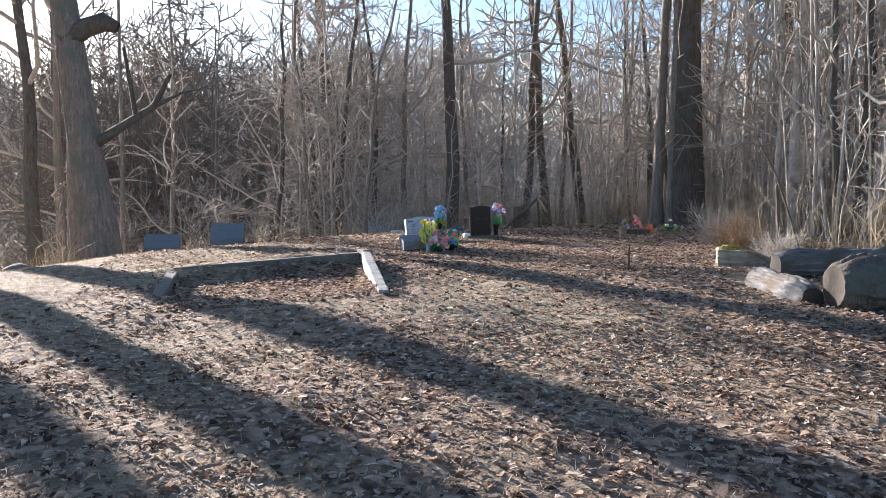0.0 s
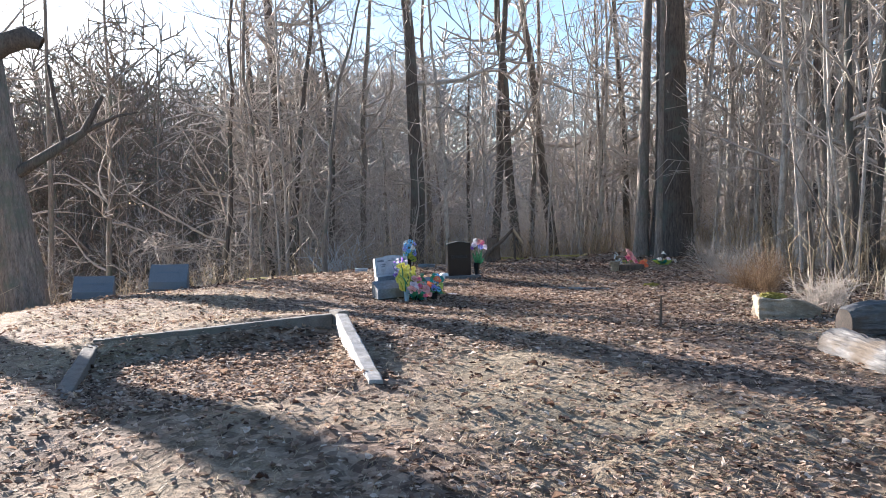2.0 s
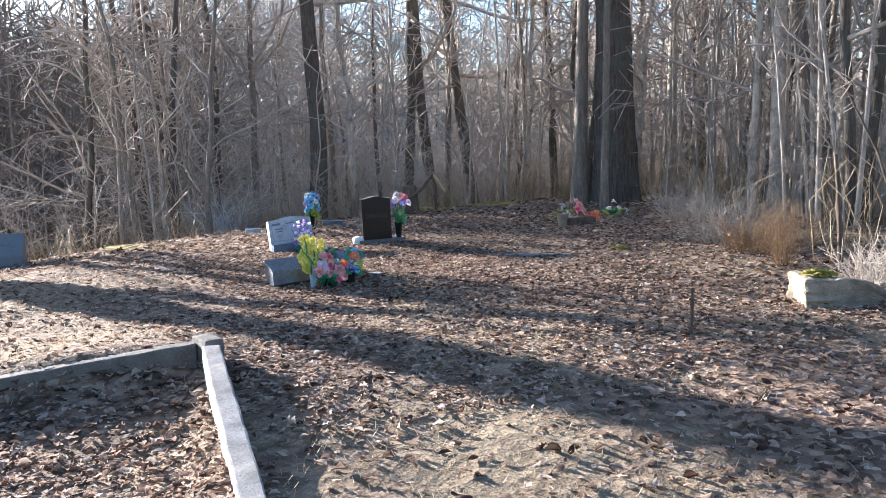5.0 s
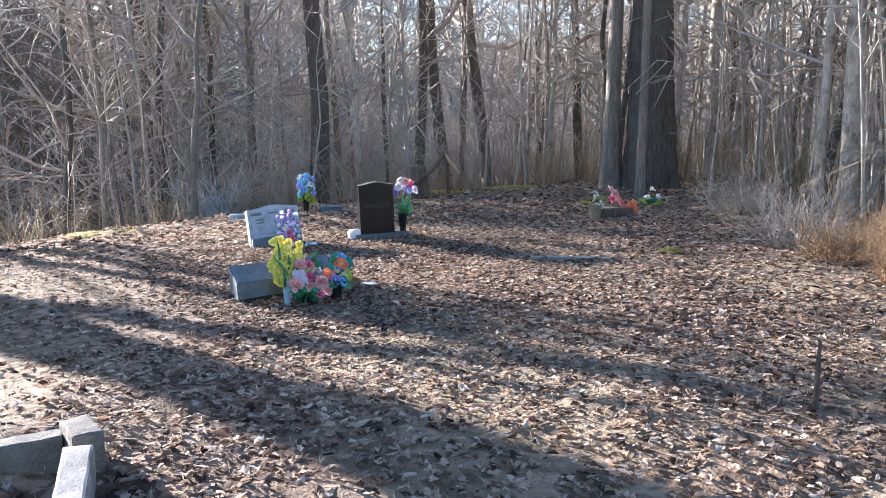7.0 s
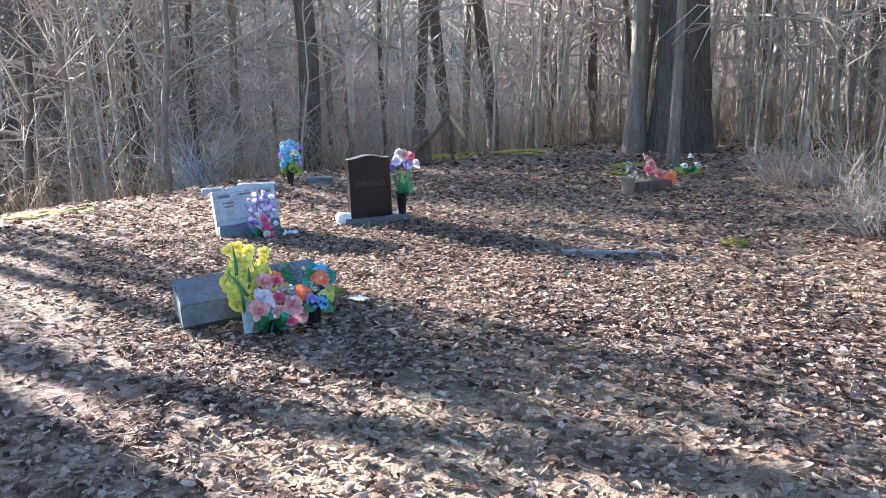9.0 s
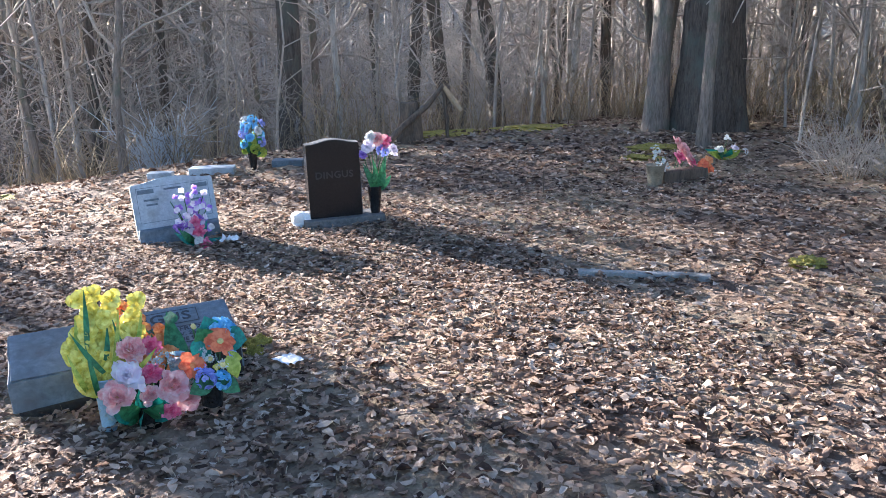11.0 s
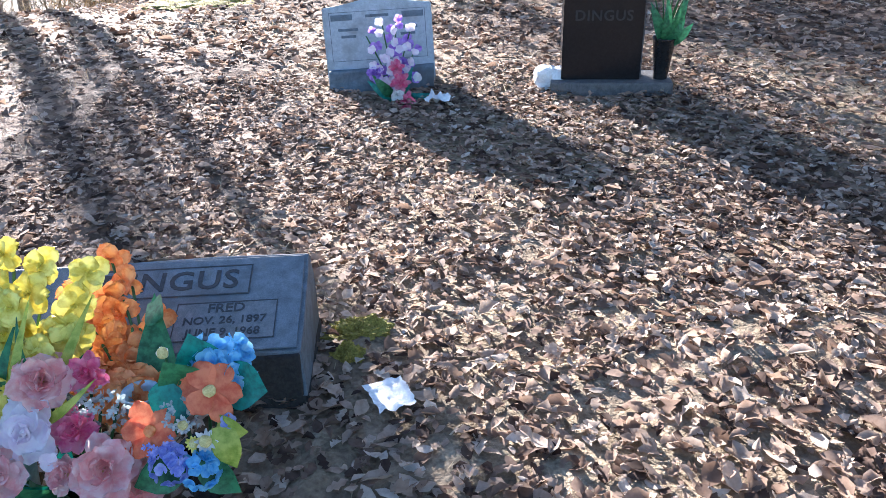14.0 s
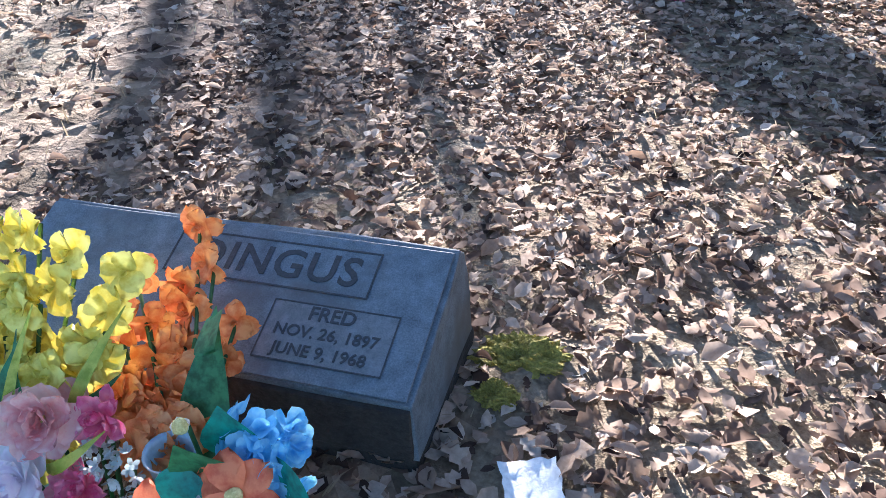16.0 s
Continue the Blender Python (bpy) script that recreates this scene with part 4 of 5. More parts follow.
def ball_mesh(name, r, squash=0.6):
    bm = bmesh.new()
    bmesh.ops.create_icosphere(bm, subdivisions=2, radius=r)
    for v in bm.verts:
        v.co *= 1 + 0.2 * noise.noise(v.co * 120)
        v.co.z *= squash
    me = bpy.data.meshes.new(name)
    bm.to_mesh(me)
    bm.free()
    return me


KINDS = {
    "peony": [(7, 0.052, 0.042, 2, 0.35, 0.1, 0.0), (7, 0.045, 0.036, 22, 0.4, 0.15, 0.004), (6, 0.034, 0.03, 42, 0.5, 0.2, 0.007), (5, 0.022, 0.022, 62, 0.4, 0.2, 0.009)],
    "dahlia": [(9, 0.045, 0.022, 8, 0.5, 0.2, 0.0), (8, 0.038, 0.02, 30, 0.6, 0.2, 0.003), (7, 0.028, 0.016, 55, 0.6, 0.2, 0.005)],
    "poppy": [(6, 0.056, 0.046, 14, -0.5, 0.1, 0.0)],
    "lily": [(6, 0.045, 0.024, 50, -0.9, 0.2, 0.0)],
    "glad": [(3, 0.044, 0.042, 18, -0.5, 0.16, 0.0), (3, 0.040, 0.038, 40, -0.9, 0.2, 0.003), (3, 0.020, 0.012, 72, -0.2, 0.3, 0.005)],
    "daisy": [(12, 0.022, 0.008, 10, 0.2, 0.1, 0.0)],
    "small": [(5, 0.014, 0.013, 20, 0.3, 0.1, 0.0)],
    "hydrangea": None,
    "sprig": None,
}
made_blooms = {}


def bloom(kind, material, parent, x, y, z, size=1.0, aim=(0, -0.6, 0.8), centre=None, seed=0, label=""):
    """One blossom under its bouquet, facing along aim."""
    key = (kind, material.name, seed % 3)
    if key not in made_blooms:
        if kind == "hydrangea" or kind == "sprig":
            r = np.random.default_rng(seed + 5)
            V, Q, base = [], [], 0
            for _ in range(26 if kind == "hydrangea" else 18):
                d = r.normal(0, 1, 3)
                d[2] = abs(d[2])
                d /= np.linalg.norm(d)
                rad = 0.042 if kind == "hydrangea" else r.uniform(0.02, 0.055)
                turn = np.array(Vector(d).to_track_quat("Z", "Y").to_matrix())
                for k in range(4):
                    v, q = petal(0.022 if kind == "hydrangea" else 0.014, 0.021 if kind == "hydrangea" else 0.009, 0.4, 0.1)
                    m = np.array(Euler((0, -0.35, 1.5708 * k + r.uniform(0, 1))).to_matrix())
                    V.append((v @ m.T) @ turn.T + d * rad * np.array([1, 1, 0.8]))
                    Q.append(q + base)
                    base += len(v)
            me = mesh_np(kind, np.concatenate(V), np.concatenate(Q), smooth=True)
        else:
            me = bloom_mesh(kind, seed, KINDS[kind])
        me.materials.append(material)
        made_blooms[key] = me
    spin = Matrix.Rotation(rng.uniform(0, 6.28), 4, "Z")
    m = Matrix.Translation((x, y, z)) @ Vector(aim).to_track_quat("Z", "Y").to_matrix().to_4x4() @ spin @ Matrix.Scale(size, 4)
    ob = part("blossom", made_blooms[key], None, parent, label, m)
    if centre:
        key2 = ("centre", centre.name)
        if key2 not in made_blooms:
            made_blooms[key2] = ball_mesh("centre", 0.011)
            made_blooms[key2].materials.append(centre)
        part("centre", made_blooms[key2], None, ob, "", Matrix.Translation((0, 0, 0.006)))
    return ob


def blade(parent, p, q, width, material, label="", bend=0.04, name="leaf"):
    """A long or broad leaf from p to q, folded along its middle."""
    p, q = np.array(p, float), np.array(q, float)
    d = q - p
    side = np.cross(d, (0, -1, 0.25))
    side /= np.linalg.norm(side) + 1e-9
    V, n = [], 6
    for k in range(n + 1):
        t = k / n
        w = width / 2 * (0.35 + 1.3 * math.sin(math.pi * min(1, t * 0.75 + 0.22))) * (1 - t ** 5) * 0.75 + 0.001
        c = p + d * t + np.array([0, -bend, 0]) * math.sin(math.pi * t)
        V += [c - side * w, c + np.array([0, 0.15 * w, -0.1 * w]), c + side * w]
    Q = [(3 * r + s, 3 * r + s + 1, 3 * r + s + 4, 3 * r + s + 3) for r in range(n) for s in range(2)]
    return part(name, mesh_np(name, V, Q, smooth=True), material, parent, label)


def cone_vase(parent, x, y, z0, z1, r0, r1, material, label, name="vase"):
    n = 20
    rows = ((r0, z0), (r1, z1), (r1 * 1.12, z1 + 0.006), (r1 * 1.08, z1 + 0.01), (r1 * 0.94, z1 - 0.004), (r0 * 0.8, z0 + 0.02))
    V = [(x + r * math.cos(2 * math.pi * k / n), y + r * math.sin(2 * math.pi * k / n), z) for r, z in rows for k in range(n)]
    Q = [(a * n + k, a * n + (k + 1) % n, (a + 1) * n + (k + 1) % n, (a + 1) * n + k) for a in range(len(rows) - 1) for k in range(n)]
    return part(name, mesh_np(name, V, Q, smooth=True), material, parent, label)


def stem(parent, p, q, r=0.004):
    p, q = np.array(p, float), np.array(q, float)
    mid_ = (p + q) / 2 + (q - p)[[1, 0, 2]] * 0.06
    return part("stem", tube_mesh("stem", [([p, mid_, q], (r, r, r), 5)]), STEM, parent)


def bunch(x, y, z, label):
    return thing("flower_bouquet", x, y, z, label, "flowers", "grave flowers")


def spike(parent, root, tip, count, kind, material, size, seed):
    """A flower spike: a stem with blossoms ranged along its upper part."""
    r = np.random.default_rng(seed)
    root, tip = np.array(root, float), np.array(tip, float)
    stem(parent, root, tip)
    for k in range(count):
        f = 1.0 - 0.78 * k / max(1, count - 1)
        p = root + (tip - root) * f
        a = r.uniform(-2.6, -0.5)
        off = np.array([math.cos(a), math.sin(a) * 0.8, r.normal(0, 0.4)]) * 0.02 * size
        bloom(kind, material, parent, *(p + off), size * (0.85 + 0.25 * (1 - f)), (math.cos(a) * 0.7, math.sin(a) - 0.4, r.uniform(0.1, 0.8)), None, seed + k)


GZ = 0.345
yb = bunch(4.40, 14.05, GZ, "tall yellow artificial gladioli in a pale blue cone at the marker")
cone_vase(yb, -0.03, -0.06, 0.0, 0.29, 0.026, 0.045, CUP, "pale blue plastic cone vase")
for k, (dx, dy, dz) in enumerate(((-0.13, 0.05, 0.47), (-0.08, 0.14, 0.58), (-0.02, 0.15, 0.61), (0.05, 0.15, 0.58), (0.13, 0.14, 0.54), (-0.11, 0.02, 0.40), (0.02, 0.05, 0.52), (0.12, 0.06, 0.47), (-0.05, 0.02, 0.46), (0.05, 0.0, 0.44), (-0.10, -0.03, 0.33), (0.0, -0.04, 0.40))):
    spike(yb, (-0.03 + dx * 0.2, -0.05, 0.25), (dx, dy, dz), 5, "glad", YELLOW, 1.35, 40 + 9 * k)
for k, (p, q) in enumerate((((-0.06, -0.09, 0.22), (-0.09, -0.1, 0.46)), ((0.0, -0.1, 0.3), (0.06, 0.0, 0.57)), ((-0.03, -0.1, 0.33), (-0.14, -0.02, 0.50)), ((0.05, -0.1, 0.30), (0.19, -0.08, 0.40)), ((-0.08, -0.02, 0.42), (-0.06, 0.12, 0.64)), ((-0.10, -0.08, 0.25), (-0.16, -0.06, 0.42)), ((0.06, -0.06, 0.36), (0.03, -0.02, 0.53)), ((0.10, -0.05, 0.38), (0.16, 0.08, 0.52)), ((-0.02, -0.07, 0.36), (0.01, 0.02, 0.50)), ((-0.12, 0.0, 0.36), (-0.11, 0.06, 0.54)))):
    blade(yb, p, q, 0.017, (GREEN, LIME)[k % 2])
ob_ = bunch(4.62, 14.10, GZ, "orange artificial gladioli with a broad green leaf leaning on the marker")
cone_vase(ob_, 0.05, -0.10, 0.0, 0.33, 0.02, 0.04, CUP, "pale blue plastic cone vase")
for k, (dx, dy, dz) in enumerate(((-0.10, 0.38, 0.45), (-0.16, 0.22, 0.41), (-0.03, 0.30, 0.42), (0.05, 0.22, 0.36), (-0.11, 0.16, 0.38), (-0.02, 0.14, 0.35), (-0.13, 0.06, 0.33), (-0.05, 0.05, 0.30), (-0.17, 0.14, 0.36), (-0.06, 0.22, 0.38), (0.03, 0.14, 0.31))):
    spike(ob_, (0.03, -0.10, 0.27), (dx - 0.025, dy, dz), 4, "glad", ORANGE, 1.35, 240 + 9 * k)
blade(ob_, (0.075, -0.09, 0.20), (0.055, 0.11, 0.475), 0.085, GREEN, "broad folded green leaf", 0.02)
blade(ob_, (0.055, 0.10, 0.465), (0.085, 0.04, 0.44), 0.045, GREEN)
blade(ob_, (-0.16, -0.06, 0.34), (-0.06, -0.03, 0.42), 0.022, GREEN)

pb = bunch(4.50, 13.92, GZ, "pink, magenta and lavender artificial flowers bunched on dark leaves")
for kind, mt, x, y, z, s, sd in (("peony", PINK, 4.476, 13.97, 0.745, 1.45, 1), ("dahlia", HOTPINK, 4.565, 14.0, 0.735, 1.3, 2), ("peony", LAVENDER, 4.455, 13.91, 0.655, 1.5, 3), ("dahlia", HOTPINK, 4.545, 13.93, 0.635, 1.45, 4), ("peony", PINK, 4.40, 13.84, 0.60, 1.45, 5), ("peony", PINK, 4.62, 13.84, 0.60, 1.55, 6), ("sprig", SAGE, 4.585, 13.96, 0.665, 1.0, 7), ("sprig", SAGE, 4.545, 13.98, 0.69, 0.9, 8), ("small", LAVENDER, 4.50, 13.86, 0.61, 1.8, 9), ("peony", PINK, 4.53, 13.86, 0.575, 0.9, 10), ("sprig", SAGE, 4.39, 13.92, 0.53, 1.1, 11), ("peony", PINK, 4.675, 13.86, 0.53, 1.3, 12), ("sprig", SAGE, 4.66, 13.90, 0.585, 1.1, 13), ("dahlia", HOTPINK, 4.60, 13.82, 0.50, 1.1, 14), ("sprig", SAGE, 4.63, 13.95, 0.69, 1.0, 15)):
    bloom(kind, mt, pb, x - 4.50, y - 13.92, z - GZ, s, (rng.normal(0, 0.25), -0.8, 0.75), STAMEN if kind == "peony" and mt is PINK else None, sd)
    stem(pb, ((x - 4.5) * 0.3, 0.06, 0.02), (x - 4.5, y - 13.92 + 0.01, z - GZ - 0.01))
for k in range(9):
    a = k * 0.75
    blade(pb, (0.02 * math.cos(a), 0.0, 0.12), (0.14 * math.cos(a), -0.05 + 0.08 * math.sin(a), 0.16 + 0.05 * (k % 3)), 0.06, GREEN if k % 2 else TEAL)
cone_vase(pb, 0.03, 0.02, -0.02, 0.16, 0.035, 0.06, VASE_BLACK, "dark plastic pot")

hb = bunch(4.80, 13.92, GZ, "coral poppy, blue hydrangea and daisies with dark green leaves")
cone_vase(hb, 0.0, 0.03, -0.02, 0.2, 0.035, 0.055, VASE_BLACK, "dark plastic pot")
for kind, mt, x, y, z, s, ct, sd in (("poppy", POPPY, 4.845, 13.91, 0.742, 1.3, STAMEN, 1), ("hydrangea", BLUE, 4.855, 14.0, 0.752, 1.45, None, 2), ("hydrangea", BLUE, 4.875, 13.985, 0.745, 1.3, None, 22), ("poppy", POPPY, 4.715, 13.88, 0.665, 1.2, ORANGE, 3), ("daisy", WHITE, 4.79, 13.87, 0.685, 1.0, STAMEN, 4), ("daisy", WHITE, 4.835, 13.85, 0.655, 1.25, STAMEN, 5), ("hydrangea", VIOLET, 4.76, 13.83, 0.615, 0.85, None, 6), ("hydrangea", BLUE, 4.82, 13.83, 0.595, 0.85, None, 7), ("sprig", SAGE, 4.78, 13.88, 0.70, 0.8, None, 8), ("small", WHITE, 4.745, 13.96, 0.81, 1.2, STAMEN, 9), ("small", VIOLET, 4.885, 13.87, 0.69, 1.5, None, 10), ("daisy", YELLOW, 4.81, 13.85, 0.65, 0.9, STAMEN, 11), ("sprig", VIOLET, 4.74, 13.84, 0.65, 0.7, None, 12)):
    bloom(kind, mt, hb, x - 4.80, y - 13.92, z - GZ, s, (rng.normal(0.05, 0.15), -0.85, 0.6), ct, sd)
    stem(hb, ((x - 4.8) * 0.3, 0.04, 0.15), (x - 4.8, y - 13.92 + 0.012, z - GZ - 0.008))
for p, q, w, mt in (((0.03, 0.06, 0.40), (0.0, 0.06, 0.50), 0.085, TEAL), ((0.0, 0.03, 0.38), (-0.045, 0.0, 0.47), 0.08, GREEN), ((0.08, 0.03, 0.40), (0.165, 0.0, 0.38), 0.09, TEAL), ((-0.02, 0.0, 0.40), (-0.075, -0.02, 0.34), 0.08, TEAL), ((0.07, -0.06, 0.34), (0.095, -0.08, 0.24), 0.05, LIME), ((0.06, -0.05, 0.34), (0.125, -0.06, 0.32), 0.045, LIME), ((-0.02, -0.07, 0.26), (-0.12, -0.1, 0.22), 0.07, GREEN), ((0.02, -0.06, 0.25), (0.1, -0.09, 0.18), 0.06, GREEN)):
    blade(hb, p, q, w, mt, "", 0.015)

gb = bunch(5.38, 17.20, 0.36, "purple spikes with magenta and white artificial flowers")
for k, (dx, dz) in enumerate(((-0.13, 0.42), (-0.05, 0.50), (0.02, 0.53), (0.09, 0.47), (0.13, 0.37), (-0.09, 0.35), (0.05, 0.40))):
    spike(gb, (0, 0.05, 0.05), (1.15 * dx - 0.02, 0.02 - 0.06 * (k % 2), dz), 10, "small", LAVENDER if k % 2 else PURPLE, 2.5, 340 + 9 * k)
for kind, mt, x, y, z, s in (("dahlia", HOTPINK, 0.02, -0.08, 0.17, 1.5), ("peony", PURPLE, -0.12, -0.04, 0.22, 1.1), ("dahlia", HOTPINK, 0.05, -0.12, 0.07, 1.5), ("peony", WHITE, 0.0, -0.13, 0.11, 0.8), ("dahlia", HOTPINK, 0.0, -0.05, 0.25, 1.2), ("small", WHITE, 0.12, -0.07, 0.2, 2.5)):
    bloom(kind, mt, gb, x, y, z, s, (rng.normal(0, 0.2), -0.9, 0.4), None, 3)
for k in range(5):
    blade(gb, (0, 0, 0.05), (0.2 * math.cos(k * 1.3), -0.06, 0.1 + 0.04 * k), 0.05, GREEN if k % 2 else TEAL)
cone_vase(gb, 0.0, 0.04, -0.03, 0.08, 0.03, 0.05, VASE_BLACK, "dark plastic pot")

vb = thing("flower_vase", 6.94, 17.10, 0.53, "black vase of pink and purple artificial flowers on the stone's base", "flowers", "grave flowers")
cone_vase(vb, 0, 0, 0.0, 0.24, 0.04, 0.065, VASE_BLACK, "glossy black vase")
for kind, mt, x, y, z, s in (("peony", PINK, 0.02, -0.05, 0.66, 1.5), ("dahlia", HOTPINK, 0.10, -0.03, 0.64, 1.4), ("peony", LAVENDER, -0.08, -0.06, 0.60, 1.3), ("peony", WHITE, -0.04, -0.04, 0.68, 1.2), ("dahlia", PURPLE, -0.12, -0.04, 0.53, 1.1), ("peony", LAVENDER, 0.17, 0.0, 0.55, 1.3), ("hydrangea", VIOLET, 0.05, -0.08, 0.57, 1.1), ("dahlia", HOTPINK, 0.06, -0.09, 0.60, 1.1), ("sprig", WHITE, 0.1, -0.07, 0.58, 1.2)):
    bloom(kind, mt, vb, x, y, z, s, (rng.normal(0, 0.4), -0.8, 0.5), None, 4)
    stem(vb, (0, 0, 0.2), (x, y, z))
for k in range(7):
    blade(vb, (0, 0, 0.2), (0.14 * math.cos(k * 0.9), -0.05, 0.34 + 0.03 * k), 0.05, GREEN)

bb = bunch(6.86, 20.9, hz(6.86, 20.9), "blue and yellow artificial flowers on a thin stand by the woods")
cone_vase(bb, 0, 0, -0.03, 0.25, 0.03, 0.07, VASE_BLACK, "dark metal stand")
for k in range(16):
    a, h = k * 2.4, 0.22 + 0.028 * k
    bloom(("hydrangea", "peony", "hydrangea")[k % 3], (BLUE, VIOLET, WHITE, BLUE)[k % 4] if k > 3 else LIME, bb, 0.11 * math.cos(a), 0.08 * math.sin(a) - 0.04, h, 1.3, (math.cos(a), -0.8, 0.5), None, k)
    stem(bb, (0, 0, 0.15), (0.1 * math.cos(a), 0.07 * math.sin(a) - 0.03, h))
for k in range(8):
    blade(bb, (0, 0, 0.2), (0.17 * math.cos(k * 0.8), -0.06, 0.2 + 0.05 * k), 0.06, GREEN if k % 2 else LIME)

kz = hz(10.5, 17.2)
kb = bunch(10.55, 17.2, kz, "pink and red artificial flowers in a planter among leaves")
part("planter", block(-0.25, 0.38, -0.13, 0.15, -0.05, 0.15, 0.03, 0.012, 3), DARK_WOOD, kb, "dark low planter")
for kind, mt, x, y, z, s in (("peony", PINK, 0.03, -0.06, 0.34, 2.0), ("dahlia", HOTPINK, -0.04, -0.09, 0.27, 1.9), ("peony", PINK, 0.10, -0.06, 0.26, 1.9), ("peony", PINK, 0.0, 0.0, 0.42, 1.6), ("dahlia", HOTPINK, 0.16, -0.08, 0.2, 1.6), ("poppy", POPPY, 0.33, -0.08, 0.17, 1.3), ("poppy", ORANGE, 0.42, -0.07, 0.2, 1.2), ("poppy", POPPY, 0.45, -0.06, 0.12, 1.2), ("sprig", SAGE, -0.27, -0.02, 0.28, 1.9), ("sprig", WHITE, -0.22, -0.06, 0.22, 1.6), ("sprig", SAGE, -0.3, 0.0, 0.36, 1.3)):
    bloom(kind, mt, kb, x, y, z, s, (rng.normal(0, 0.4), -0.8, 0.6), None, 5)
    stem(kb, (x * 0.7, 0, 0.1), (x, y, z))
pot = thing("flower_pot", 10.2, 17.12, hz(10.2, 17.12), "small pale clay pot beside pink flowers", "pot")
cone_vase(pot, 0, 0, -0.02, 0.22, 0.07, 0.10, ROCK, "", "pot_body")
wz = hz(12.0, 17.9)
wb = bunch(12.0, 17.9, wz, "white and green artificial flowers laid near the oak's foot")
for k in range(9):
    blade(wb, (0, 0, 0.02), (0.3 * math.cos(k * 0.75), -0.12 * math.sin(k * 0.75), 0.09 + 0.02 * (k % 3)), 0.08, (GREEN, LIME, TEAL)[k % 3])
for kind, mt, x, z, s in (("lily", WHITE, 0.0, 0.25, 1.6), ("peony", WHITE, -0.12, 0.12, 1.3), ("peony", LAVENDER, 0.14, 0.12, 1.2), ("sprig", WHITE, 0.3, 0.08, 1.2)):
    bloom(kind, mt, wb, x, -0.05, z, s, (0, -0.6, 0.8), None, 2)
    stem(wb, (0, 0, 0.0), (x, -0.05, z))


# ---------------------------------------------------------------- scraps and moss
def scrap(x, y, w, d, label, seed, lift=0.05, rz=0.0):
    n = 9
    V = []
    for a in range(n):
        for b in range(n):
            u, v = a / (n - 1) - 0.5, b / (n - 1) - 0.5
            k = noise.noise(Vector((u * 4 + seed, v * 4, 0)))
            e = 1 + 0.15 * noise.noise(Vector((u * 7, v * 7, seed)))
            V.append((u * w * e, v * d * e, 0.034 + lift * (k + 0.3)))
    Q = [(a * n + b, a * n + b + 1, (a + 1) * n + b + 1, (a + 1) * n + b) for a in range(n - 1) for b in range(n - 1)]
    t = thing("plastic_scrap", x, y, hz(x, y), label, "litter", rz=rz)
    part("sheet", mesh_np("sheet", V, Q, smooth=True), BRIGHT_WHITE, t)


scrap(5.24, 14.225, 0.11, 0.13, "flat torn white plastic scrap on leaves beside the marker", 1, 0.012, 20)
scrap(5.62, 17.02, 0.15, 0.10, "small white scrap at the grey stone's foot", 2, 0.06, -30)
# white lump added for the sunlight on the left end of the black base
t = thing("white_ornament", 6.31, 17.25, 0.40, "white lump painted as the sunlit left end of the black stone's base", "ornament", rz=-9)
bm = block(-0.085, 0.085, -0.06, 0.06, -0.05, 0.17, 0.02, 0.035, 3, 6)
part("lit_end_body", bm, BRIGHT_WHITE, t)
for x, y, w, sd in ((5.16, 14.59, 0.095, 1), (5.12, 14.45, 0.05, 2), (10.9, 23.2, 0.8, 3), (12.6, 22.6, 0.9, 4), (3.6, 21.3, 0.6, 5), (8.0, 10.3, 0.16, 6), (11.3, 18.6, 0.3, 7), (9.0, 14.2, 0.14, 8), (12.2, 19.2, 0.5, 9)):
    r = np.random.default_rng(sd)
    bm = bmesh.new()
    bmesh.ops.create_icosphere(bm, subdivisions=5 if sd < 3 else 4, radius=1)
    for v in bm.verts:
        k = 1 + 0.45 * noise.noise(v.co * 2.5 + Vector((sd, 0, 0))) + 0.25 * noise.noise(v.co * 8) + 0.22 * noise.noise(v.co * 23)
        v.co = Vector((v.co.x * w * k, v.co.y * w * 0.7 * k, v.co.z * 0.045 * k))
    z = hz(x, y) + (0.27 if sd == 6 else 0)
    t = thing("moss_patch", x, y, z, "cushion of yellow-green moss on the litter", "moss", "moss patches")
    part("moss", bm, MOSS, t)


# ---------------------------------------------------------------- dry grass and fallen leaves
def leaf_shape(kind, fine=False):
    """Half outlines of a lobed oak leaf, a plain oval leaf and a curled one."""
    if kind == 0 and fine:
        rows = ((0, 0.03), (0.16, 0.22), (0.28, 0.12), (0.44, 0.34), (0.58, 0.17), (0.76, 0.28), (0.9, 0.17), (1.0, 0.02))
    elif kind == 0:
        rows = ((0, 0.03), (0.22, 0.27), (0.38, 0.14), (0.65, 0.34), (1.0, 0.03))
    elif kind == 1:
        rows = ((0, 0.02), (0.28, 0.21), (0.68, 0.24), (1.0, 0.02))
    else:
        rows = ((0, 0.04), (0.35, 0.30), (0.7, 0.26), (1.0, 0.03))
    V = []
    for t, w in rows:
        V += [(t - 0.5, -w), (t - 0.5, 0.0), (t - 0.5, w)]
    k = len(rows)
    Q = [(3 * r + s, 3 * r + s + 1, 3 * r + s + 4, 3 * r + s + 3) for r in range(k - 1) for s in range(2)]
    return np.array(V), np.array(Q)


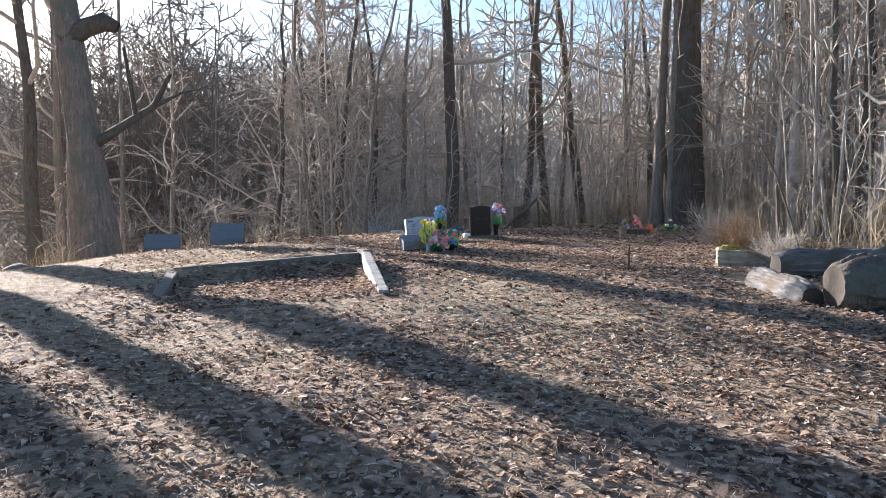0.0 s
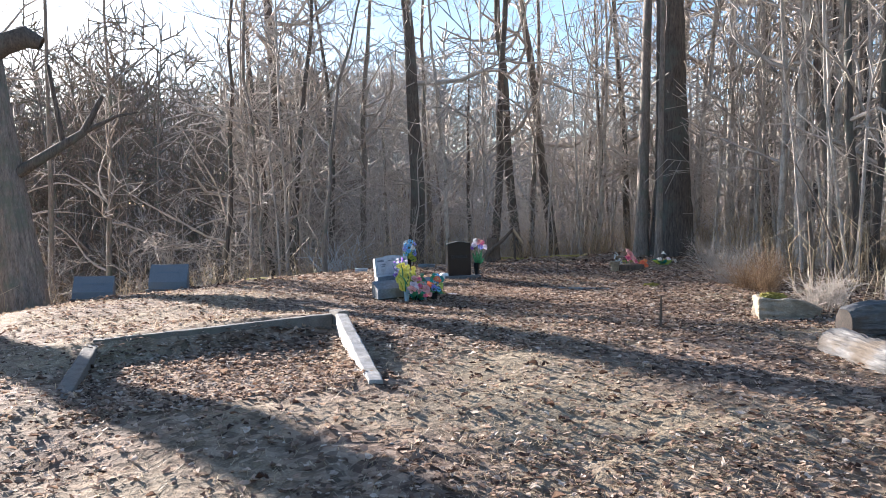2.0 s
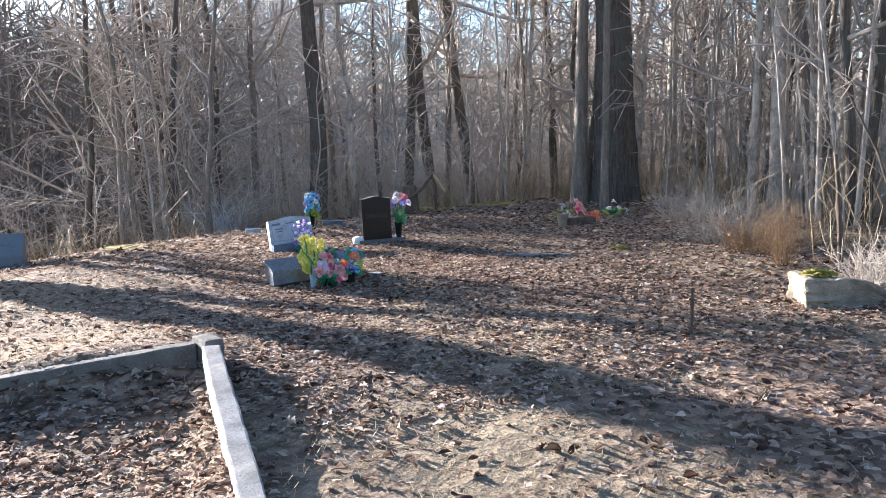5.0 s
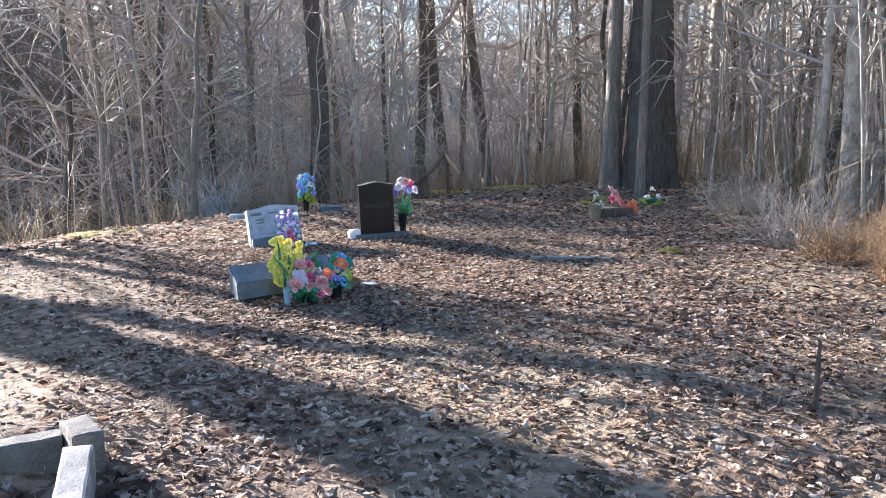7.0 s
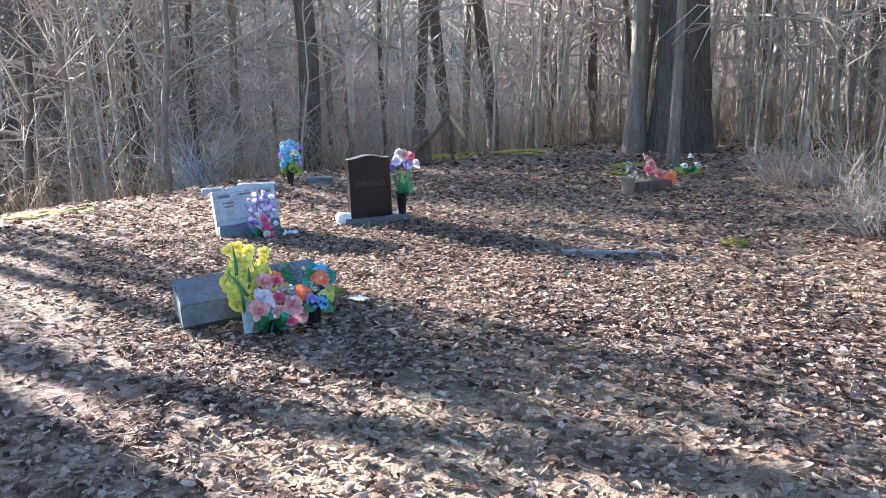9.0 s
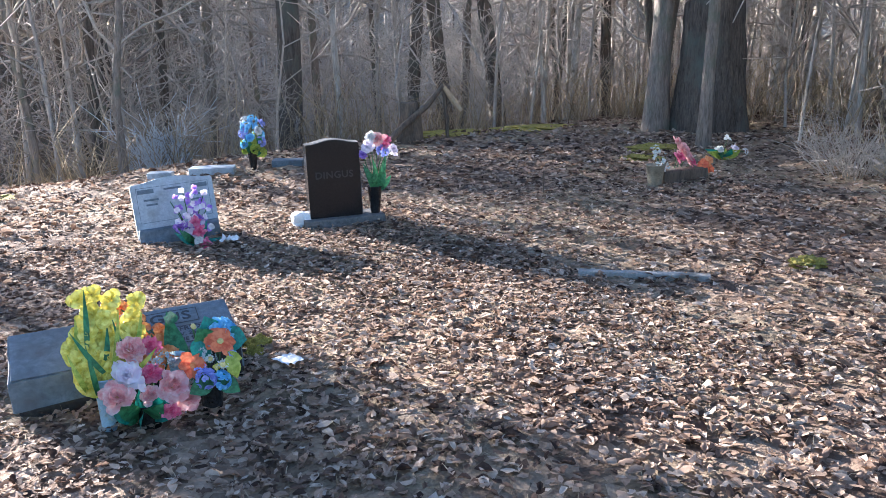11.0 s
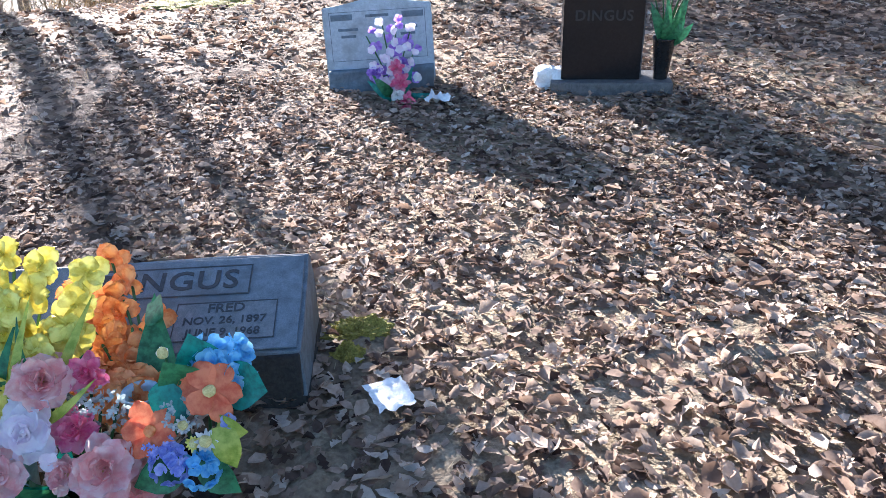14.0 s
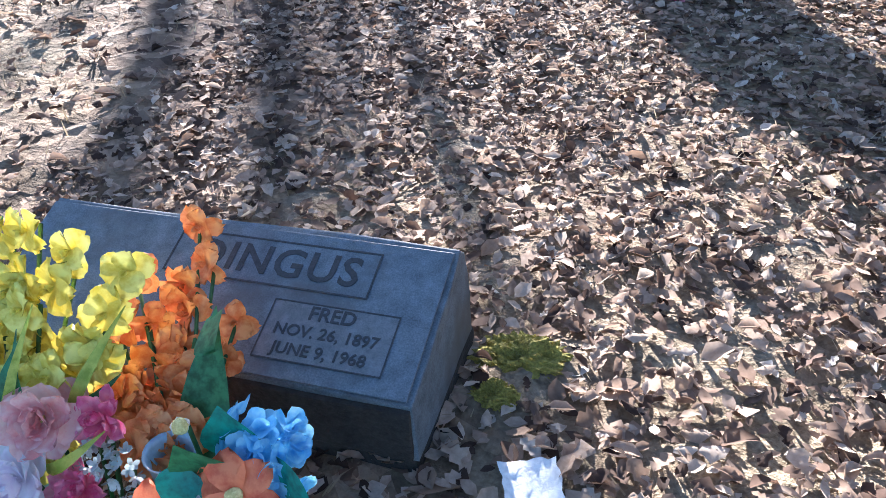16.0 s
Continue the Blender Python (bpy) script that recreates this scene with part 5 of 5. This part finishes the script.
def leaves_at(px, py, seed, size=(0.034, 0.08), lift=0.008, fine=False):
    """Many fallen leaves, each curled, tilted and turned on its own."""
    r = np.random.default_rng(seed)
    V, Q, base = [], [], 0
    n = len(px)
    kind = r.integers(0, 3, n)
    for kd in range(3):
        sel = np.nonzero(kind == kd)[0]
        v, q = leaf_shape(kd, fine)
        m, k = len(sel), len(v)
        s = r.uniform(*size, m)[:, None]
        x, y = v[None, :, 0] * s, v[None, :, 1] * s * r.uniform(0.7, 1.2, m)[:, None]
        fold, curl = r.normal(0.25, 0.5, m)[:, None], r.normal(0.6, 4.0, m)[:, None]
        z = np.abs(y) * fold + curl * x * x + r.normal(0, 0.05, (m, k)) * s
        tx, ty, tz = r.normal(0, 0.15, m)[:, None], r.normal(0, 0.15, m)[:, None], r.uniform(0, 6.283, m)[:, None]
        y, z = y * np.cos(tx) - z * np.sin(tx), y * np.sin(tx) + z * np.cos(tx)
        x, z = x * np.cos(ty) + z * np.sin(ty), -x * np.sin(ty) + z * np.cos(ty)
        x, y = x * np.cos(tz) - y * np.sin(tz), x * np.sin(tz) + y * np.cos(tz)
        gx_, gy2 = px[sel][:, None], py[sel][:, None]
        V.append(np.stack([x + gx_, y + gy2, z + hill(gx_, gy2) + lift + np.abs(r.normal(0, 0.012, m))[:, None]], -1).reshape(-1, 3))
        Q.append((q[None] + base + (np.arange(m) * k)[:, None, None]).reshape(-1, 4))
        base += m * k
    return np.concatenate(V), np.concatenate(Q)


def grassy(x, y):
    """How far dry grass shows through the leaves, 0 to 1."""
    g = 0.68 / (1 + np.exp((x - 3.0 + 0.12 * (y - 13)) * 1.3)) * (y > 3)
    n = 0.5 + 0.5 * np.sin(1.1 * x + 2.0 * np.sin(0.7 * y)) * np.cos(0.8 * y - 0.6 * x)
    bare = np.exp(-((x - 1.2) ** 2 / 1.6 + (y - 9.6) ** 2 / 2.5))
    return np.clip(g * (0.45 + 0.8 * n) + 0.4 * n * np.exp(-((x - 3.1) ** 2 + (y - 8.7) ** 2) / 2.2) - 0.7 * bare, 0, 0.93)


def blocked(x, y):
    """Ground under stones and logs."""
    b = (np.abs(x - 4.5) < 0.50) & (np.abs(y - 14.44) < 0.19)
    b |= np.hypot(x - 5.31, y - 17.47) < 0.24
    b |= np.hypot(x - 6.62, y - 17.2) < 0.25
    b |= np.hypot(x - 8.12, y - 10.22) < 0.3
    b |= np.hypot(x - 5.24, y - 14.225) < 0.085
    b |= np.hypot((x - 5.16), (y - 14.59) * 1.3) < 0.10
    return b


def litter(count, x0, x1, y0, y1, seed, thin=True):
    r = np.random.default_rng(seed)
    x, y = r.uniform(x0, x1, count), r.uniform(y0, y1, count)
    keep = ~blocked(x, y)
    if thin:
        keep &= r.uniform(0, 1, count) > grassy(x, y)
    return x[keep], y[keep]


stuff("fallen_leaves", *leaves_at(*litter(22000, -3.5, 10.5, 1.5, 9.0, 1), 11), LEAF, "dry curled brown and tan leaves carpeting the ground", "leaves", True)
stuff("fallen_leaves", *leaves_at(*litter(30000, -1.0, 13.0, 9.0, 20.0, 2), 12, (0.034, 0.075)), LEAF, "dry curled brown and tan leaves carpeting the ground", "leaves", True)
stuff("fallen_leaves", *leaves_at(*litter(17000, 3.6, 7.6, 13.0, 17.8, 3, False), 13, (0.024, 0.06), 0.008, True), LEAF, "dry curled leaves packed round the graves", "leaves", True)
stuff("fallen_leaves", *leaves_at(*litter(11000, -3.0, 17.0, 18.0, 26.0, 4), 14, (0.07, 0.13)), LEAF, "dry leaves thinning out towards the woods", "leaves", True)
stuff("fallen_leaves", *leaves_at(*litter(16000, -3.0, 7.5, 1.2, 6.5, 6, False), 16, (0.028, 0.062)), LEAF, "small dry leaves thick on the near slope", "leaves", True)
stuff("fallen_leaves", *leaves_at(*litter(7500, 2.4, 8.4, 9.2, 13.2, 7, False), 17, (0.03, 0.07)), LEAF, "dry brown leaves lying thick before the graves", "leaves", True)
stuff("fallen_leaves", *leaves_at(*litter(7000, 6.0, 11.5, 10.0, 18.0, 8, False), 18, (0.04, 0.085)), LEAF, "broad dry leaves beside the brush", "leaves", True)
kx, ky = litter(2600, -0.15, 2.3, 8.2, 10.95, 5, False)
stuff("fallen_leaves", *leaves_at(kx, ky, 15), LEAF, "dry leaves caught inside the plot kerbs", "leaves", True)


def grass_blades(count, x0, x1, y0, y1, seed, ln=(0.03, 0.085)):
    r = np.random.default_rng(seed)
    x, y = r.uniform(x0, x1, count), r.uniform(y0, y1, count)
    keep = (r.uniform(0, 1, count) < grassy(x, y) + 0.12) & ~blocked(x, y)
    x, y = x[keep], y[keep]
    m = len(x)
    a, L, w = r.uniform(0, 6.283, m), r.uniform(*ln, m), r.uniform(0.0014, 0.003, m)
    flat = r.uniform(0.35, 1.2, m)
    z = hill(x, y) + 0.002
    d = np.stack([np.cos(a) * np.sin(flat), np.sin(a) * np.sin(flat), np.cos(flat) * 0.7], -1)
    s = np.stack([-np.sin(a), np.cos(a), 0 * a], -1) * w[:, None]
    p = np.stack([x, y, z], -1)
    tip = p + d * L[:, None] - np.array([0, 0, 1]) * (0.25 * L)[:, None] * (flat > 0.8)[:, None]
    midp = p + d * (0.55 * L)[:, None]
    V = np.stack([p - s, p + s, midp - s * 0.8, midp + s * 0.8, tip - s * 0.15, tip + s * 0.15], 1).reshape(-1, 3)
    b = (np.arange(m) * 6)[:, None]
    Q = np.concatenate([b + np.array([[0, 1, 3, 2]]), b + np.array([[2, 3, 5, 4]])])
    return V, Q


stuff("dry_grass", *grass_blades(105000, -4.0, 7.5, 2.5, 22.0, 21), STRAW, "short matted straw-coloured winter grass", "grass")

# the leaves lying nearest the walk's end, each a piece of the ground
single = []
for kd in range(3):
    for s in range(3):
        r = np.random.default_rng(60 + 3 * kd + s)
        v, q = leaf_shape(kd, True)
        k = 0.066
        x, y = v[:, 0] * k, v[:, 1] * k
        z = np.abs(y) * r.uniform(0.1, 0.7) + r.normal(0, 4.5) * x * x + r.normal(0, 0.003, len(x))
        me = mesh_np("leaf", np.stack([x, y, z], -1), q, smooth=True)
        me.materials.append(LEAF_ONE)
        single.append(me)
r = np.random.default_rng(77)
lx, ly = r.uniform(4.3, 6.6, 420), r.uniform(13.2, 15.6, 420)
keep = np.nonzero(~blocked(lx, ly))[0][:290]
for n in keep:
    ob = new("leaf", single[n % 9])
    ob.parent = ground
    ob.matrix_basis = pose(lx[n], ly[n], hz(lx[n], ly[n]) + 0.022, r.normal(0, 16), r.normal(0, 16), r.uniform(0, 360)) @ Matrix.Scale(r.uniform(0.75, 1.35), 4)
